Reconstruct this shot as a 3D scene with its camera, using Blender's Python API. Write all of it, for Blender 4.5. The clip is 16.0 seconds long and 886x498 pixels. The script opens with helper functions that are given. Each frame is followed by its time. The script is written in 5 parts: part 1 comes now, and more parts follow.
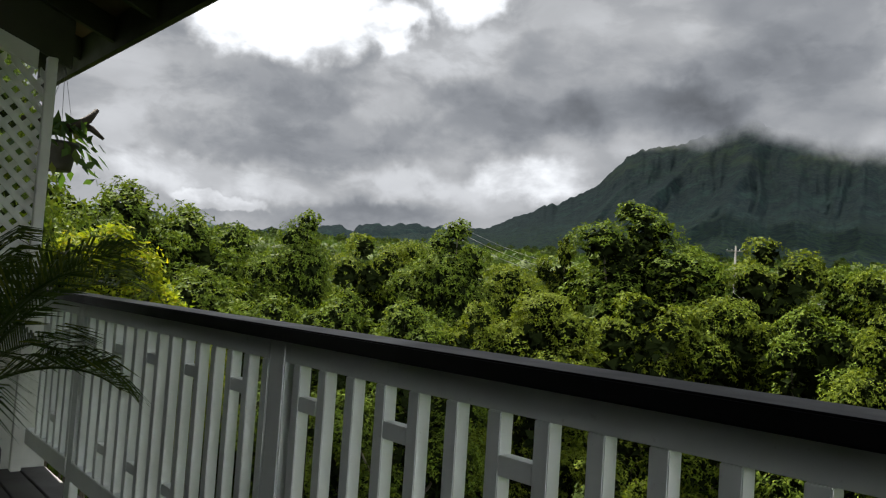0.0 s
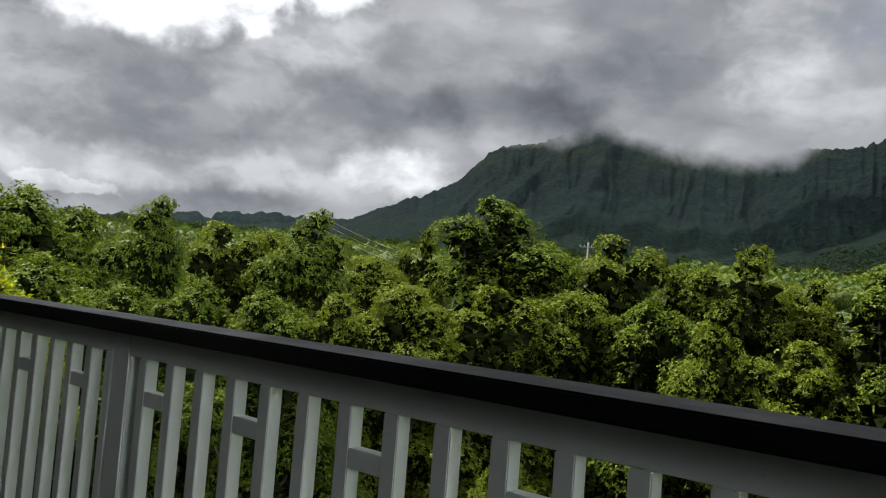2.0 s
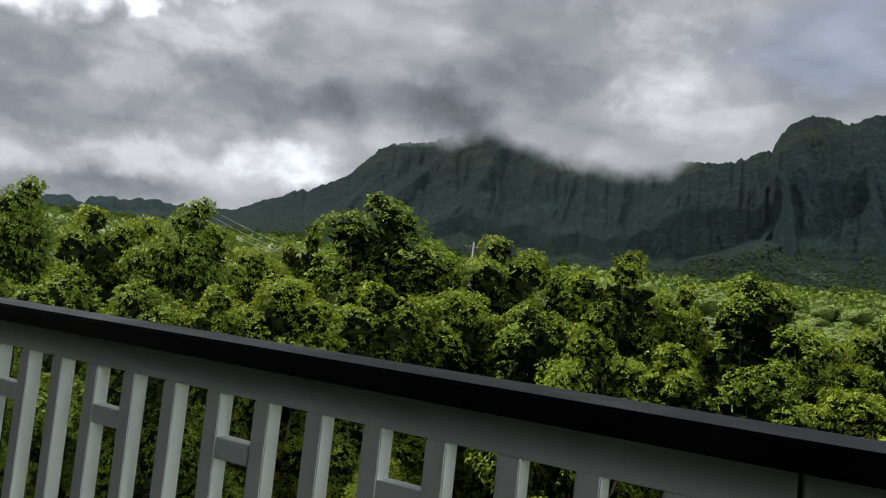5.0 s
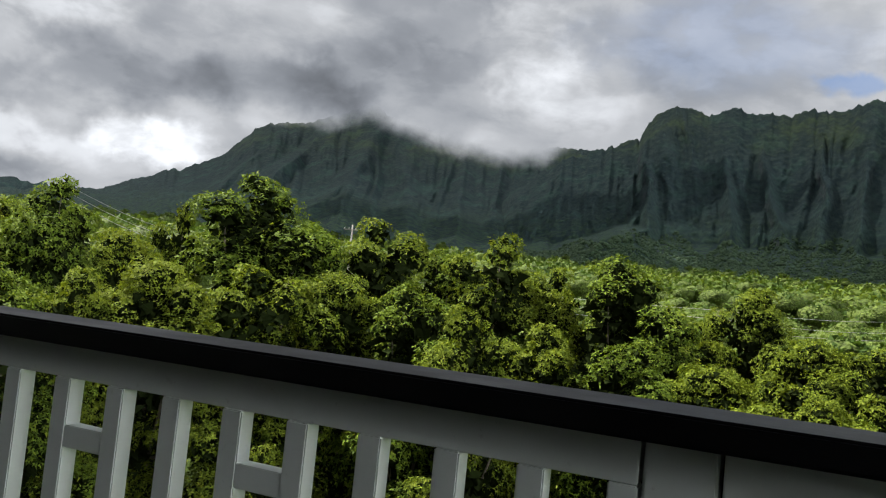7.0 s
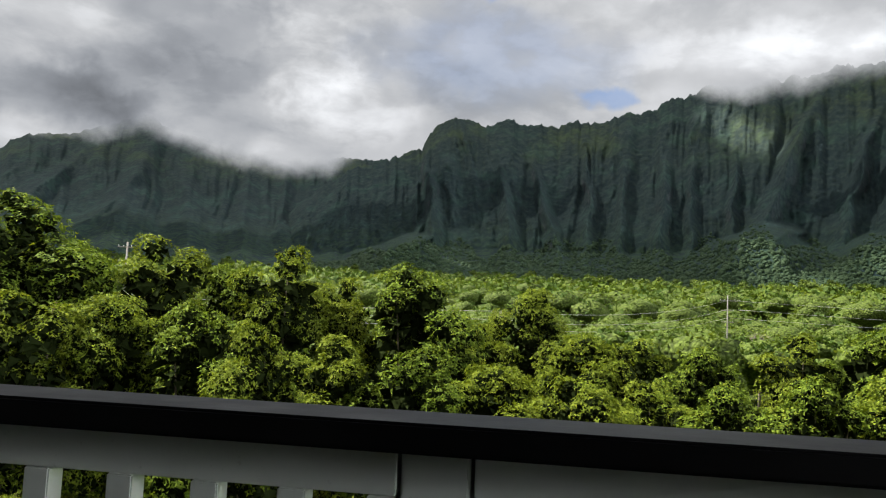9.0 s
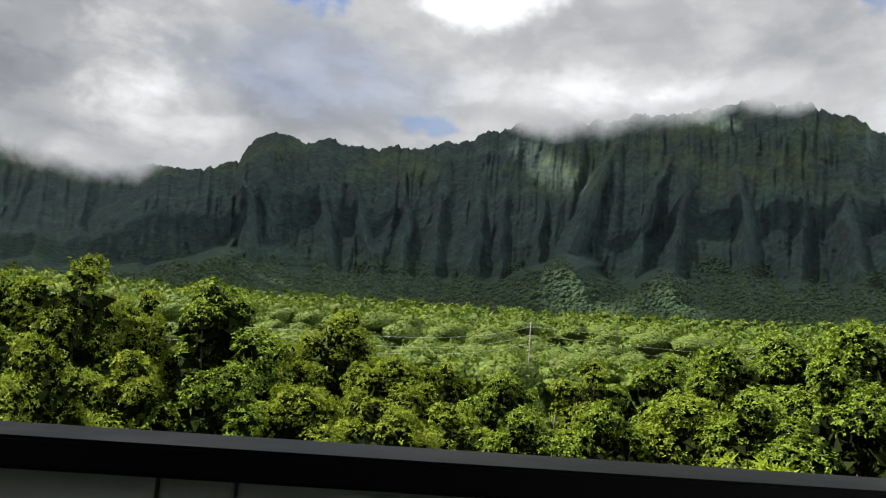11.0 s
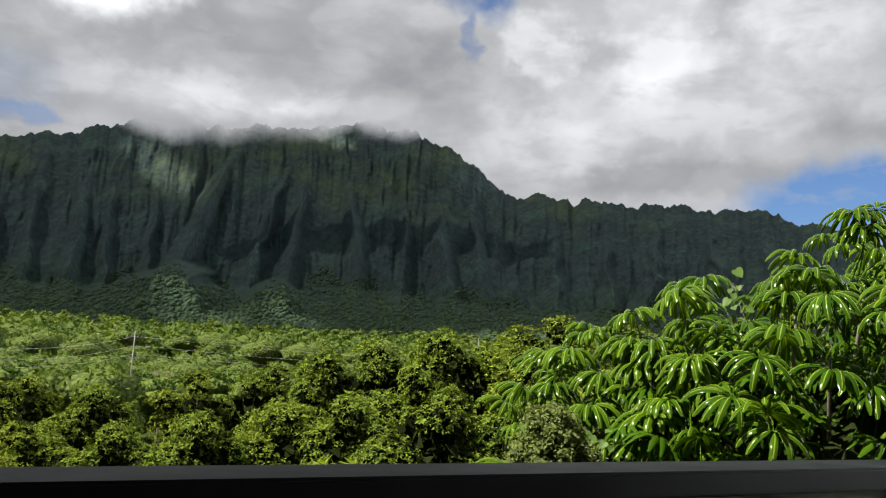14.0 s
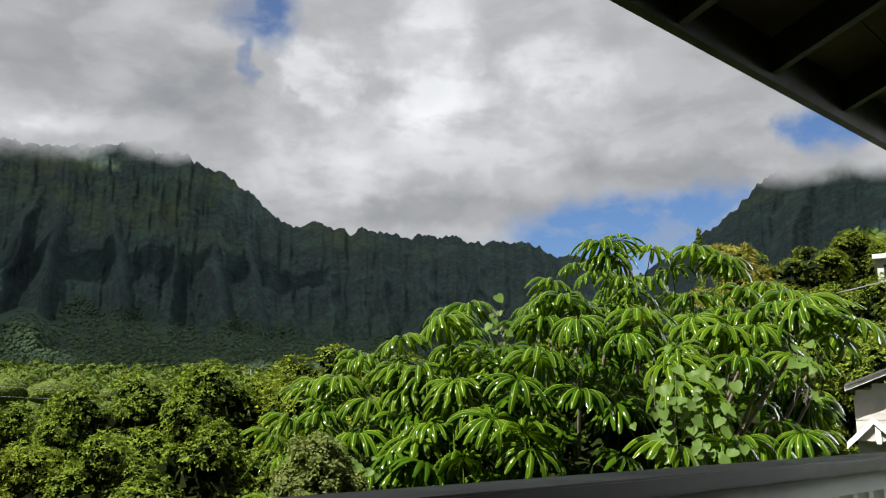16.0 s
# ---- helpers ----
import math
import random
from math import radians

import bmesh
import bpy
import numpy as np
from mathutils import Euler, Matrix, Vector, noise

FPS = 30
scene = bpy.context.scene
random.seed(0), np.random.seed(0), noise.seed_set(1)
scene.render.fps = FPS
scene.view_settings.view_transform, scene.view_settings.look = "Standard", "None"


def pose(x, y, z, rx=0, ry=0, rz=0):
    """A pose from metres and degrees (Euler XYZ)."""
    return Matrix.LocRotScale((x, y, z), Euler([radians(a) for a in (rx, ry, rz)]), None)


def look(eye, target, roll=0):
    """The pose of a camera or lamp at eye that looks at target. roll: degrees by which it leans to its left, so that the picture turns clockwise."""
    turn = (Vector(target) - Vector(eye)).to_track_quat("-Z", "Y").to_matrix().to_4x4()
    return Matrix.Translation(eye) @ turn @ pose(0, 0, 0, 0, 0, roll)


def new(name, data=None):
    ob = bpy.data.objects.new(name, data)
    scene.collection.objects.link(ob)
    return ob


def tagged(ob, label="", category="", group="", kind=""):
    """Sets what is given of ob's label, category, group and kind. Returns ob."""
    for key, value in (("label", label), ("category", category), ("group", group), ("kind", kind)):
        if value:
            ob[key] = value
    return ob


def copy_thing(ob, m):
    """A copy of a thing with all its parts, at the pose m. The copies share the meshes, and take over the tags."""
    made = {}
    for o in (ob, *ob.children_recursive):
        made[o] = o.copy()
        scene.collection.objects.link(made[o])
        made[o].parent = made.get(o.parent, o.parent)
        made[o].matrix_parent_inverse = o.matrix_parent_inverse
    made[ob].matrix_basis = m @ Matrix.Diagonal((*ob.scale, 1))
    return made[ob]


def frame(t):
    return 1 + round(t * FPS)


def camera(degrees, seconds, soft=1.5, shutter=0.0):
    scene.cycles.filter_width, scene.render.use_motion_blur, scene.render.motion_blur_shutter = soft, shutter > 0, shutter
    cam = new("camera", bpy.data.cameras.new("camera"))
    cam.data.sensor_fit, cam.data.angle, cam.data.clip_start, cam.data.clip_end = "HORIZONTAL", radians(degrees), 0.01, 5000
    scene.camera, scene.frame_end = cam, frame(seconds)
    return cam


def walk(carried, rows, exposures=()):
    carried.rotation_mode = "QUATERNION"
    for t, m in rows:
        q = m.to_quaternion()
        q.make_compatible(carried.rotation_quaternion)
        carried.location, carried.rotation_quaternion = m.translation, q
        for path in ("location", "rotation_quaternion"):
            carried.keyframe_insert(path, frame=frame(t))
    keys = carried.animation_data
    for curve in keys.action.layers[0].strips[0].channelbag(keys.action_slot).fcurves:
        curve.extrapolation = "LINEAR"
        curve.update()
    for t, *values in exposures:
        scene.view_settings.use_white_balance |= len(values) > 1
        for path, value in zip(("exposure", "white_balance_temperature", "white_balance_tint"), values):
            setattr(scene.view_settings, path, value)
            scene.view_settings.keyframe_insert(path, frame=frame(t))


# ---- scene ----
# ---------------------------------------------------------------- camera
cam = camera(57.0, 16.0, soft=1.2)
ROWS = [
    (0.0, 0.0, 0.0, 1.1146, 93.056, -3.774, 51.454),
    (0.5, 0.0054, -0.0091, 1.121, 93.241, -3.888, 46.058),
    (1.0, 0.0147, -0.0118, 1.1253, 93.194, -4.149, 44.687),
    (1.5, 0.0236, -0.009, 1.1261, 93.141, -4.299, 43.812),
    (2.0, 0.0273, -0.0043, 1.1228, 93.153, -4.484, 41.736),
    (2.5, 0.028, 0.003, 1.1177, 93.156, -4.71, 40.365),
    (3.0, 0.0261, 0.0083, 1.1128, 93.361, -4.95, 37.914),
    (5.5, 0.0321, 0.0196, 1.1084, 93.829, -6.075, 31.733),
    (6.0, 0.0354, 0.0291, 1.1083, 93.953, -5.911, 29.392),
    (6.5, 0.0433, 0.0315, 1.1073, 93.717, -5.998, 28.85),
    (7.0, 0.0511, 0.0294, 1.1057, 93.348, -5.778, 25.142),
    (7.5, 0.0601, 0.0321, 1.1069, 93.667, -5.508, 21.636),
    (8.0, 0.0732, 0.0365, 1.11, 93.955, -4.547, 20.174),
    (8.5, 0.0845, 0.039, 1.1162, 94.424, -3.135, 15.209),
    (11.0, 0.1432, 0.0413, 1.1233, 97.293, -3.936, -2.59),
    (11.5, 0.1541, 0.0581, 1.1215, 97.801, -3.935, -7.327),
    (12.0, 0.182, 0.0736, 1.1167, 98.31, -3.994, -11.566),
    (12.5, 0.225, 0.083, 1.1160, 98.576, -3.834, -15.749),
    (13.0, 0.2721, 0.0968, 1.1156, 98.866, -3.571, -21.007),
    (13.5, 0.3246, 0.1082, 1.1106, 99.203, -3.078, -26.349),
    (14.0, 0.3708, 0.127, 1.1053, 99.462, -2.474, -29.199),
    (14.5, 0.4098, 0.1396, 1.1062, 99.61, -2.132, -32.771),
    (15.0, 0.4447, 0.1576, 1.1042, 99.795, -1.525, -37.35),
    (15.5, 0.4754, 0.1632, 1.1030, 101.147, -0.417, -41.458),
    (16.0, 0.5011, 0.1793, 1.1000, 101.83, -0.116, -44.643),
]
walk(cam, [(t, pose(x, y, z, rx, ry, rz)) for t, x, y, z, rx, ry, rz in ROWS],
     exposures=[(0.0, 1.47, 6300, 10), (3.0, 1.44, 6250, 10), (5.5, 1.58, 6200, 10), (8.5, 1.87, 6350, 10), (11.0, 1.80, 6450, 10), (13.0, 1.60, 6400, 10), (16.0, 1.42, 6400, 10)])

# ---------------------------------------------------------------- light
SUN_AZ, SUN_EL = -88.0, 52.0          # degrees; azimuth clockwise from +Y


def toward(az, el):
    a, e = radians(az), radians(el)
    return Vector((math.sin(a) * math.cos(e), math.cos(a) * math.cos(e), math.sin(e)))


SUN = toward(SUN_AZ, SUN_EL)
sun_data = bpy.data.lights.new("sun", "SUN")
sun_data.energy, sun_data.angle, sun_data.color = 5.0, radians(0.6), (1.0, 0.93, 0.82)
sun = new("sun", sun_data)
sun.matrix_world = look(SUN * 50, (0, 0, 0))


# ---------------------------------------------------------------- node helpers
class Nodes:
    """Small helper round a node tree: every call makes one node and returns its output."""

    def __init__(self, tree):
        self.t = tree

    def add(self, kind, **props):
        n = self.t.nodes.new(kind)
        for k, v in props.items():
            setattr(n, k, v)
        return n

    def put(self, socket, v):
        if isinstance(v, bpy.types.NodeSocket):
            self.t.links.new(v, socket)
        elif v is not None:
            if isinstance(v, (tuple, list, Vector)) and len(v) == 3 and socket.type == "RGBA":
                v = (*v, 1.0)
            socket.default_value = v

    def math(self, op, a, b=None, c=None, clamp=False):
        n = self.add("ShaderNodeMath", operation=op, use_clamp=clamp)
        for s, v in zip(n.inputs, (a, b, c)):
            self.put(s, v)
        return n.outputs[0]

    def vec(self, op, a, b=None, scale=None):
        n = self.add("ShaderNodeVectorMath", operation=op)
        self.put(n.inputs[0], a)
        self.put(n.inputs[1], b)
        if scale is not None:
            self.put(n.inputs["Scale"], scale)
        return n.outputs["Value"] if op in ("DISTANCE", "DOT_PRODUCT", "LENGTH") else n.outputs["Vector"]

    def noise(self, vector, scale, detail=4.0, rough=0.55, warp=0.0, kind="FBM"):
        n = self.add("ShaderNodeTexNoise", noise_type=kind)
        self.put(n.inputs["Vector"], vector)
        for k, v in (("Scale", scale), ("Detail", detail), ("Roughness", rough), ("Distortion", warp)):
            n.inputs[k].default_value = v
        return n.outputs["Fac"]

    def noise_vec(self, vector, scale, detail=3.0):
        n = self.add("ShaderNodeTexNoise")
        self.put(n.inputs["Vector"], vector)
        n.inputs["Scale"].default_value, n.inputs["Detail"].default_value = scale, detail
        return self.vec("SUBTRACT", n.outputs["Color"], (0.5, 0.5, 0.5))

    def ramp(self, fac, lo, hi, a=0.0, b=1.0, smooth=True):
        n = self.add("ShaderNodeMapRange", interpolation_type="SMOOTHSTEP" if smooth else "LINEAR")
        for i, v in enumerate((fac, lo, hi, a, b)):
            self.put(n.inputs[i], v)
        return n.outputs[0]

    def mix(self, fac, a, b, blend="MIX"):
        n = self.add("ShaderNodeMix", data_type="RGBA", blend_type=blend)
        self.put(n.inputs["Factor"], fac)
        self.put([s for s in n.inputs if s.name == "A" and s.type == "RGBA"][0], a)
        self.put([s for s in n.inputs if s.name == "B" and s.type == "RGBA"][0], b)
        return [s for s in n.outputs if s.type == "RGBA"][0]

    def stretch(self, v, s):
        return self.vec("MULTIPLY", v, s)


# ---------------------------------------------------------------- sky: broken cloud with blue gaps
cloud_tree = bpy.data.node_groups.new("cloud_sky", "ShaderNodeTree")
cloud_tree.interface.new_socket("Direction", in_out="INPUT", socket_type="NodeSocketVector")
cloud_tree.interface.new_socket("Color", in_out="OUTPUT", socket_type="NodeSocketColor")


def build_cloud_sky(tree):
    k = Nodes(tree)
    d = k.add("NodeGroupInput").outputs[0]
    axes = k.add("ShaderNodeSeparateXYZ")
    k.put(axes.inputs[0], d)
    # azimuth and elevation in degrees, shaken at three scales so that outlines billow
    shake = k.vec("ADD", k.vec("SCALE", k.noise_vec(d, 7.0, 3.0), scale=6.5), k.vec("SCALE", k.noise_vec(d, 24.0, 4.0), scale=3.4))
    off = k.add("ShaderNodeSeparateXYZ")
    k.put(off.inputs[0], k.vec("ADD", shake, k.vec("SCALE", k.noise_vec(d, 85.0, 4.0), scale=0.9)))
    az = k.math("ADD", k.math("MULTIPLY", k.math("ARCTAN2", axes.outputs[0], axes.outputs[1]), 57.29578), k.math("MULTIPLY", off.outputs[0], 1.3))
    up = k.math("MULTIPLY", k.math("ARCSINE", axes.outputs[2]), 57.29578)
    el = k.math("ADD", up, k.math("MULTIPLY", off.outputs[1], 0.62))

    def spot(a, e, wide, tall, crisp=0.45):
        x, y = k.math("DIVIDE", k.math("SUBTRACT", az, a), wide), k.math("DIVIDE", k.math("SUBTRACT", el, e), tall)
        r = k.math("SQRT", k.math("ADD", k.math("MULTIPLY", x, x), k.math("MULTIPLY", y, y)))
        return k.ramp(r, 1.0 + crisp, 1.0 - crisp)

    def total(spots):
        out = 0.0
        for amount, *place in spots:
            out = k.math("ADD", out, k.math("MULTIPLY", spot(*place), amount))
        return out

    # radiance of the cloud: darker towards one end of the valley
    base = k.ramp(az, -75, 60, 0.205, 0.262, False)
    # overhead sky, out of view, dimmed to cut the fill on the trees
    base = k.math("MULTIPLY", base, k.ramp(up, 28, 60, 1.0, 0.7))
    flat = k.stretch(d, (1.0, 1.0, 2.0))
    soft = k.vec("ADD", flat, k.vec("SCALE", k.noise_vec(flat, 5.0, 3.0), scale=0.10))
    lumps, billow, wisps = k.noise(soft, 5.0, 3.0, 0.45), k.noise(soft, 13.0, 6.0, 0.55), k.noise(soft, 38.0, 5.0, 0.6)
    puff = k.add("ShaderNodeTexVoronoi", feature="SMOOTH_F1")
    k.put(puff.inputs["Vector"], k.vec("ADD", soft, k.vec("SCALE", k.noise_vec(d, 14.0, 4.0), scale=0.06)))
    puff.inputs["Scale"].default_value, puff.inputs["Smoothness"].default_value = 11.0, 0.3
    relief = k.math("ADD", k.math("MULTIPLY", k.math("SUBTRACT", k.ramp(lumps, 0.36, 0.64), 0.5), 0.20), k.math("MULTIPLY", k.math("SUBTRACT", k.ramp(billow, 0.40, 0.60), 0.5), 0.20))
    relief = k.math("ADD", k.math("ADD", relief, k.math("MULTIPLY", k.math("SUBTRACT", wisps, 0.5), 0.16)), k.ramp(puff.outputs["Distance"], 0.15, 0.65, 0.10, -0.10))
    relief = k.math("MULTIPLY", relief, k.ramp(az, -70, 40, 1.0, 0.62, False))
    level = k.math("MULTIPLY", base, k.math("ADD", 1.0, relief))
    glow = total([(0.46, -64.5, 18.0, 6.0, 3.0, 0.26), (0.32, -56.5, 17.9, 2.0, 1.5, 0.3), (0.36, -51.5, 20.2, 3.2, 1.6, 0.3), (0.09, -52.6, 16.6, 4.5, 1.8), (0.13, -70, 6.6, 7, 1.2), (0.12, -67, 5.3, 3.0, 0.5, 0.2),
                  (0.09, -55, 7.4, 7, 1.3), (0.24, -45.5, 8.4, 3.4, 1.4), (0.05, -55, 13, 3, 1.2), (0.06, -20, 17.5, 3, 4), (0.06, -17.5, 14.8, 4, 2.6), (0.06, -73, 11, 6, 4), (0.30, 4.5, 25.6, 4.2, 2.3), (0.06, 9, 18.2, 9, 1.3)])
    glow = k.math("ADD", glow, total([(0.09, 36.5, 17, 5, 3), (0.13, 43.5, 25, 3.5, 5), (0.10, 53, 23.5, 4, 2.5), (0.07, 47, 20, 9, 3), (0.10, 36, 23.5, 2.5, 2.5, 0.25), (0.06, 16, 19.2, 5, 1.2)]))
    shade = total([(0.15, -62.8, 13.2, 3.8, 1.4, 0.35), (0.16, -63, 9.3, 9, 1.3), (0.34, -47.5, 12.7, 7, 1.9), (0.32, -38, 13.2, 6, 1.9), (0.22, -45, 16.4, 5, 1.6), (0.25, -60, 5.0, 9, 1.0), (0.28, -30, 13.8, 7, 2.6),
                   (0.27, -27, 18.5, 7, 3), (0.18, -8, 18, 9, 5), (0.09, 13, 22.2, 8, 2.3), (0.18, 27, 21.5, 4.5, 2.8), (0.20, 46, 14.6, 10, 1.3), (0.22, 61, 16.4, 7, 1.3), (0.12, 52.7, 21.9, 1.5, 0.8, 0.3)])
    # bright sky patch added out of view to light the balusters' side faces
    rear_fill = k.ramp(k.vec("DOT_PRODUCT", d, toward(104, 12)), 0.89, 1.0, 1.0, 20.0)
    lum = k.math("ADD", k.math("MULTIPLY", level, k.math("SUBTRACT", 1.0, shade)), k.math("MULTIPLY", glow, k.ramp(billow, 0.30, 0.60, 0.55, 1.1)))
    lum = k.math("MAXIMUM", k.math("MULTIPLY", lum, rear_fill), 0.05)
    tint = k.mix(k.ramp(lum, 0.08, 0.24), (0.925, 0.975, 1.06), (0.975, 0.985, 1.0))
    cloud = k.vec("MULTIPLY", tint, k.vec("SCALE", (1, 1, 1), scale=lum))
    # blue gaps
    gap = total([(1.0, 56.5, 12.3, 6.5, 2.6), (0.8, 63.5, 14.4, 3.2, 1.3), (0.9, 71.5, 18.8, 2.4, 1.8), (0.85, 31.5, 27.6, 3.6, 2.0), (0.6, 30.9, 23.8, 0.9, 1.5), (0.75, -9.5, 23.4, 2.0, 1.3), (0.45, -1.1, 15.6, 1.7, 0.8), (0.22, -8, 18.4, 8, 3)])
    gap = k.math("MULTIPLY", gap, k.ramp(billow, 0.36, 0.55, 0.6, 1.1), clamp=True)
    sky = k.add("ShaderNodeTexSky", sky_type="NISHITA", sun_disc=False, sun_elevation=radians(SUN_EL), sun_rotation=radians(SUN_AZ))
    k.put(sky.inputs[0], d) if sky.inputs else None
    blue = k.vec("MULTIPLY", sky.outputs[0], (0.036, 0.045, 0.058))
    k.put(k.add("NodeGroupOutput").inputs[0], k.vec("SCALE", k.mix(gap, cloud, blue), scale=0.75))


build_cloud_sky(cloud_tree)
world = bpy.data.worlds.new("world")
world.use_nodes = True
scene.world = world
wt = world.node_tree
wt.nodes.clear()
kw = Nodes(wt)
grp = kw.add("ShaderNodeGroup", node_tree=cloud_tree)
kw.put(grp.inputs[0], kw.add("ShaderNodeTexCoord").outputs["Generated"])
bg = kw.add("ShaderNodeBackground")
kw.put(bg.inputs["Color"], grp.outputs[0])
bg.inputs["Strength"].default_value = 1.0
kw.put(kw.add("ShaderNodeOutputWorld").inputs["Surface"], bg.outputs[0])


# ---------------------------------------------------------------- materials
def material(name, build, **principled):
    m = bpy.data.materials.new(name)
    m.use_nodes = True
    k = Nodes(m.node_tree)
    b = m.node_tree.nodes["Principled BSDF"]
    for key, v in principled.items():
        k.put(b.inputs[key.replace("_", " ").title().replace("Ior", "IOR")], v)
    if build:
        build(k, b, m.node_tree.nodes["Material Output"])
    return m


def bump(k, b, height, strength=0.3, distance=0.01):
    n = k.add("ShaderNodeBump")
    n.inputs["Strength"].default_value, n.inputs["Distance"].default_value = strength, distance
    k.put(n.inputs["Height"], height)
    k.put(b.inputs["Normal"], n.outputs[0])


def obj(k):
    return k.add("ShaderNodeTexCoord").outputs["Object"]


def position(k):
    return k.add("ShaderNodeNewGeometry").outputs["Position"]


def island(k):
    return k.add("ShaderNodeNewGeometry").outputs["Random Per Island"]


def own_random(k):
    return k.add("ShaderNodeObjectInfo").outputs["Random"]


def painted(colour, stain, rough=0.5, grain=(3, 3, 40)):
    def build(k, b, out):
        p = position(k)
        streak = k.noise(k.stretch(p, grain), 1.0, 6, 0.6)
        dirt = k.noise(p, 2.5, 6, 0.6)
        speck = k.noise(p, 60, 3, 0.6)
        c = k.mix(k.ramp(dirt, 0.42, 0.75, 0, 0.6), colour, stain)
        c = k.mix(k.ramp(speck, 0.66, 0.74, 0, 0.5), c, stain)
        c = k.mix(k.math("MULTIPLY", own_random(k), 0.18), c, stain)
        k.put(b.inputs["Base Color"], c)
        k.put(b.inputs["Roughness"], k.ramp(dirt, 0.3, 0.7, rough - 0.08, rough + 0.12))
        bump(k, b, k.math("ADD", streak, k.math("MULTIPLY", speck, 0.4)), 0.25, 0.002)
    return build


WHITE_PAINT = material("white_paint", painted((0.78, 0.79, 0.76), (0.50, 0.51, 0.47), 0.5, (30, 30, 3)))
LATTICE_PAINT = material("lattice_paint", painted((0.66, 0.68, 0.62), (0.46, 0.48, 0.42), 0.6, (30, 30, 3)))
RAIL_PAINT = material("rail_paint", painted((0.78, 0.83, 0.78), (0.57, 0.60, 0.55), 0.55, (3, 40, 40)))
CAP_PAINT = material("dark_cap_paint", painted((0.004, 0.004, 0.0045), (0.009, 0.009, 0.0095), 0.44, (2, 50, 50)), specular_ior_level=0.22)
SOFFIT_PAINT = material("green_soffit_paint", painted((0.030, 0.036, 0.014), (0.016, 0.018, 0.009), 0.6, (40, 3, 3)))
SHEATHING = material("roof_sheathing", painted((0.10, 0.062, 0.028), (0.035, 0.022, 0.012), 0.7, (3, 40, 40)))
DECK_WOOD = material("deck_wood", painted((0.058, 0.054, 0.052), (0.030, 0.027, 0.026), 0.6, (2, 45, 45)))
# unseen wall, darkened to keep bounced light off the railing fronts
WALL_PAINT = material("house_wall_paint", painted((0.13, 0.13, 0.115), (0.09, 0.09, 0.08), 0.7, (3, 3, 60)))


def leafy(colours, rough=0.55, lets_through=0.36, yellow=(0.19, 0.21, 0.020), spread=0.35, patch=0.0, gloss=0.07):
    """Leaves: colour varies leaf by leaf and tree by tree; light passes through the blade."""
    def build(k, b, out):
        r, o = island(k), own_random(k)
        c = k.mix(k.ramp(r, 0.0, 1.0, 0, 1, False), colours[0], colours[1])
        c = k.mix(k.ramp(r, 0.86, 1.0, 0, 0.6), c, yellow)
        c = k.mix(k.math("MULTIPLY", o, spread), c, colours[2])
        if patch:
            c = k.mix(k.ramp(k.noise(position(k), patch, 3, 0.6), 0.42, 0.60), c, k.vec("MULTIPLY", c, (0.50, 0.62, 0.75)))
        k.put(b.inputs["Base Color"], c)
        b.inputs["Roughness"].default_value = rough
        b.inputs["Specular IOR Level"].default_value = gloss
        t = k.add("ShaderNodeBsdfTranslucent")
        k.put(t.inputs["Color"], k.vec("MULTIPLY", c, (1.5, 1.45, 0.6)))
        s = k.add("ShaderNodeMixShader")
        s.inputs[0].default_value = lets_through
        k.put(s.inputs[1], b.outputs[0])
        k.put(s.inputs[2], t.outputs[0])
        k.put(out.inputs["Surface"], s.outputs[0])
    return build


TREE_LEAF = material("tree_leaf", leafy([(0.029, 0.049, 0.006), (0.165, 0.213, 0.022), (0.128, 0.156, 0.017)], 0.6, 0.20, gloss=0.03))
DARK_LEAF = material("dark_tree_leaf", leafy([(0.022, 0.042, 0.006), (0.139, 0.196, 0.022), (0.101, 0.144, 0.017)], 0.6, 0.16, gloss=0.03))
BRIGHT_LEAF = material("yellow_green_leaf", leafy([(0.120, 0.175, 0.012), (0.250, 0.280, 0.014), (0.190, 0.230, 0.013)], 0.65, 0.4, (0.425, 0.340, 0.017)))
VALLEY_LEAF = material("valley_leaf", leafy([(0.054, 0.086, 0.015), (0.102, 0.142, 0.022), (0.087, 0.118, 0.020)], 0.7, 0.2, (0.123, 0.148, 0.030), patch=0.05))
PALM_LEAF = material("palm_leaf", leafy([(0.03, 0.055, 0.014), (0.06, 0.09, 0.02), (0.05, 0.08, 0.02)], 0.4, 0.3))


def clump_look(shade, lit, size, seen=0.9):
    """A tight clump of small leaves: cells of leaf size, the gaps between them painted dark as shade."""
    def build(k, b, out):
        p = position(k)
        cells = k.add("ShaderNodeTexVoronoi", feature="F1")
        k.put(cells.inputs["Vector"], k.vec("ADD", p, k.vec("SCALE", k.noise_vec(p, size * 0.8), scale=0.9 / size)))
        cells.inputs["Scale"].default_value = size
        pick = k.add("ShaderNodeSeparateXYZ")
        k.put(pick.inputs[0], cells.outputs["Color"])
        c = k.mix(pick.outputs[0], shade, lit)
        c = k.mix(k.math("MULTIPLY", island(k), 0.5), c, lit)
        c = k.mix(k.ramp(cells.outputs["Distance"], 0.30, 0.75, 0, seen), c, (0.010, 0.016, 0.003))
        k.put(b.inputs["Base Color"], c)
        b.inputs["Roughness"].default_value = 0.7
        b.inputs["Specular IOR Level"].default_value = 0.1
        bump(k, b, k.math("MULTIPLY", cells.outputs["Distance"], -1.0), 1.0, 0.5 / size)
    return build


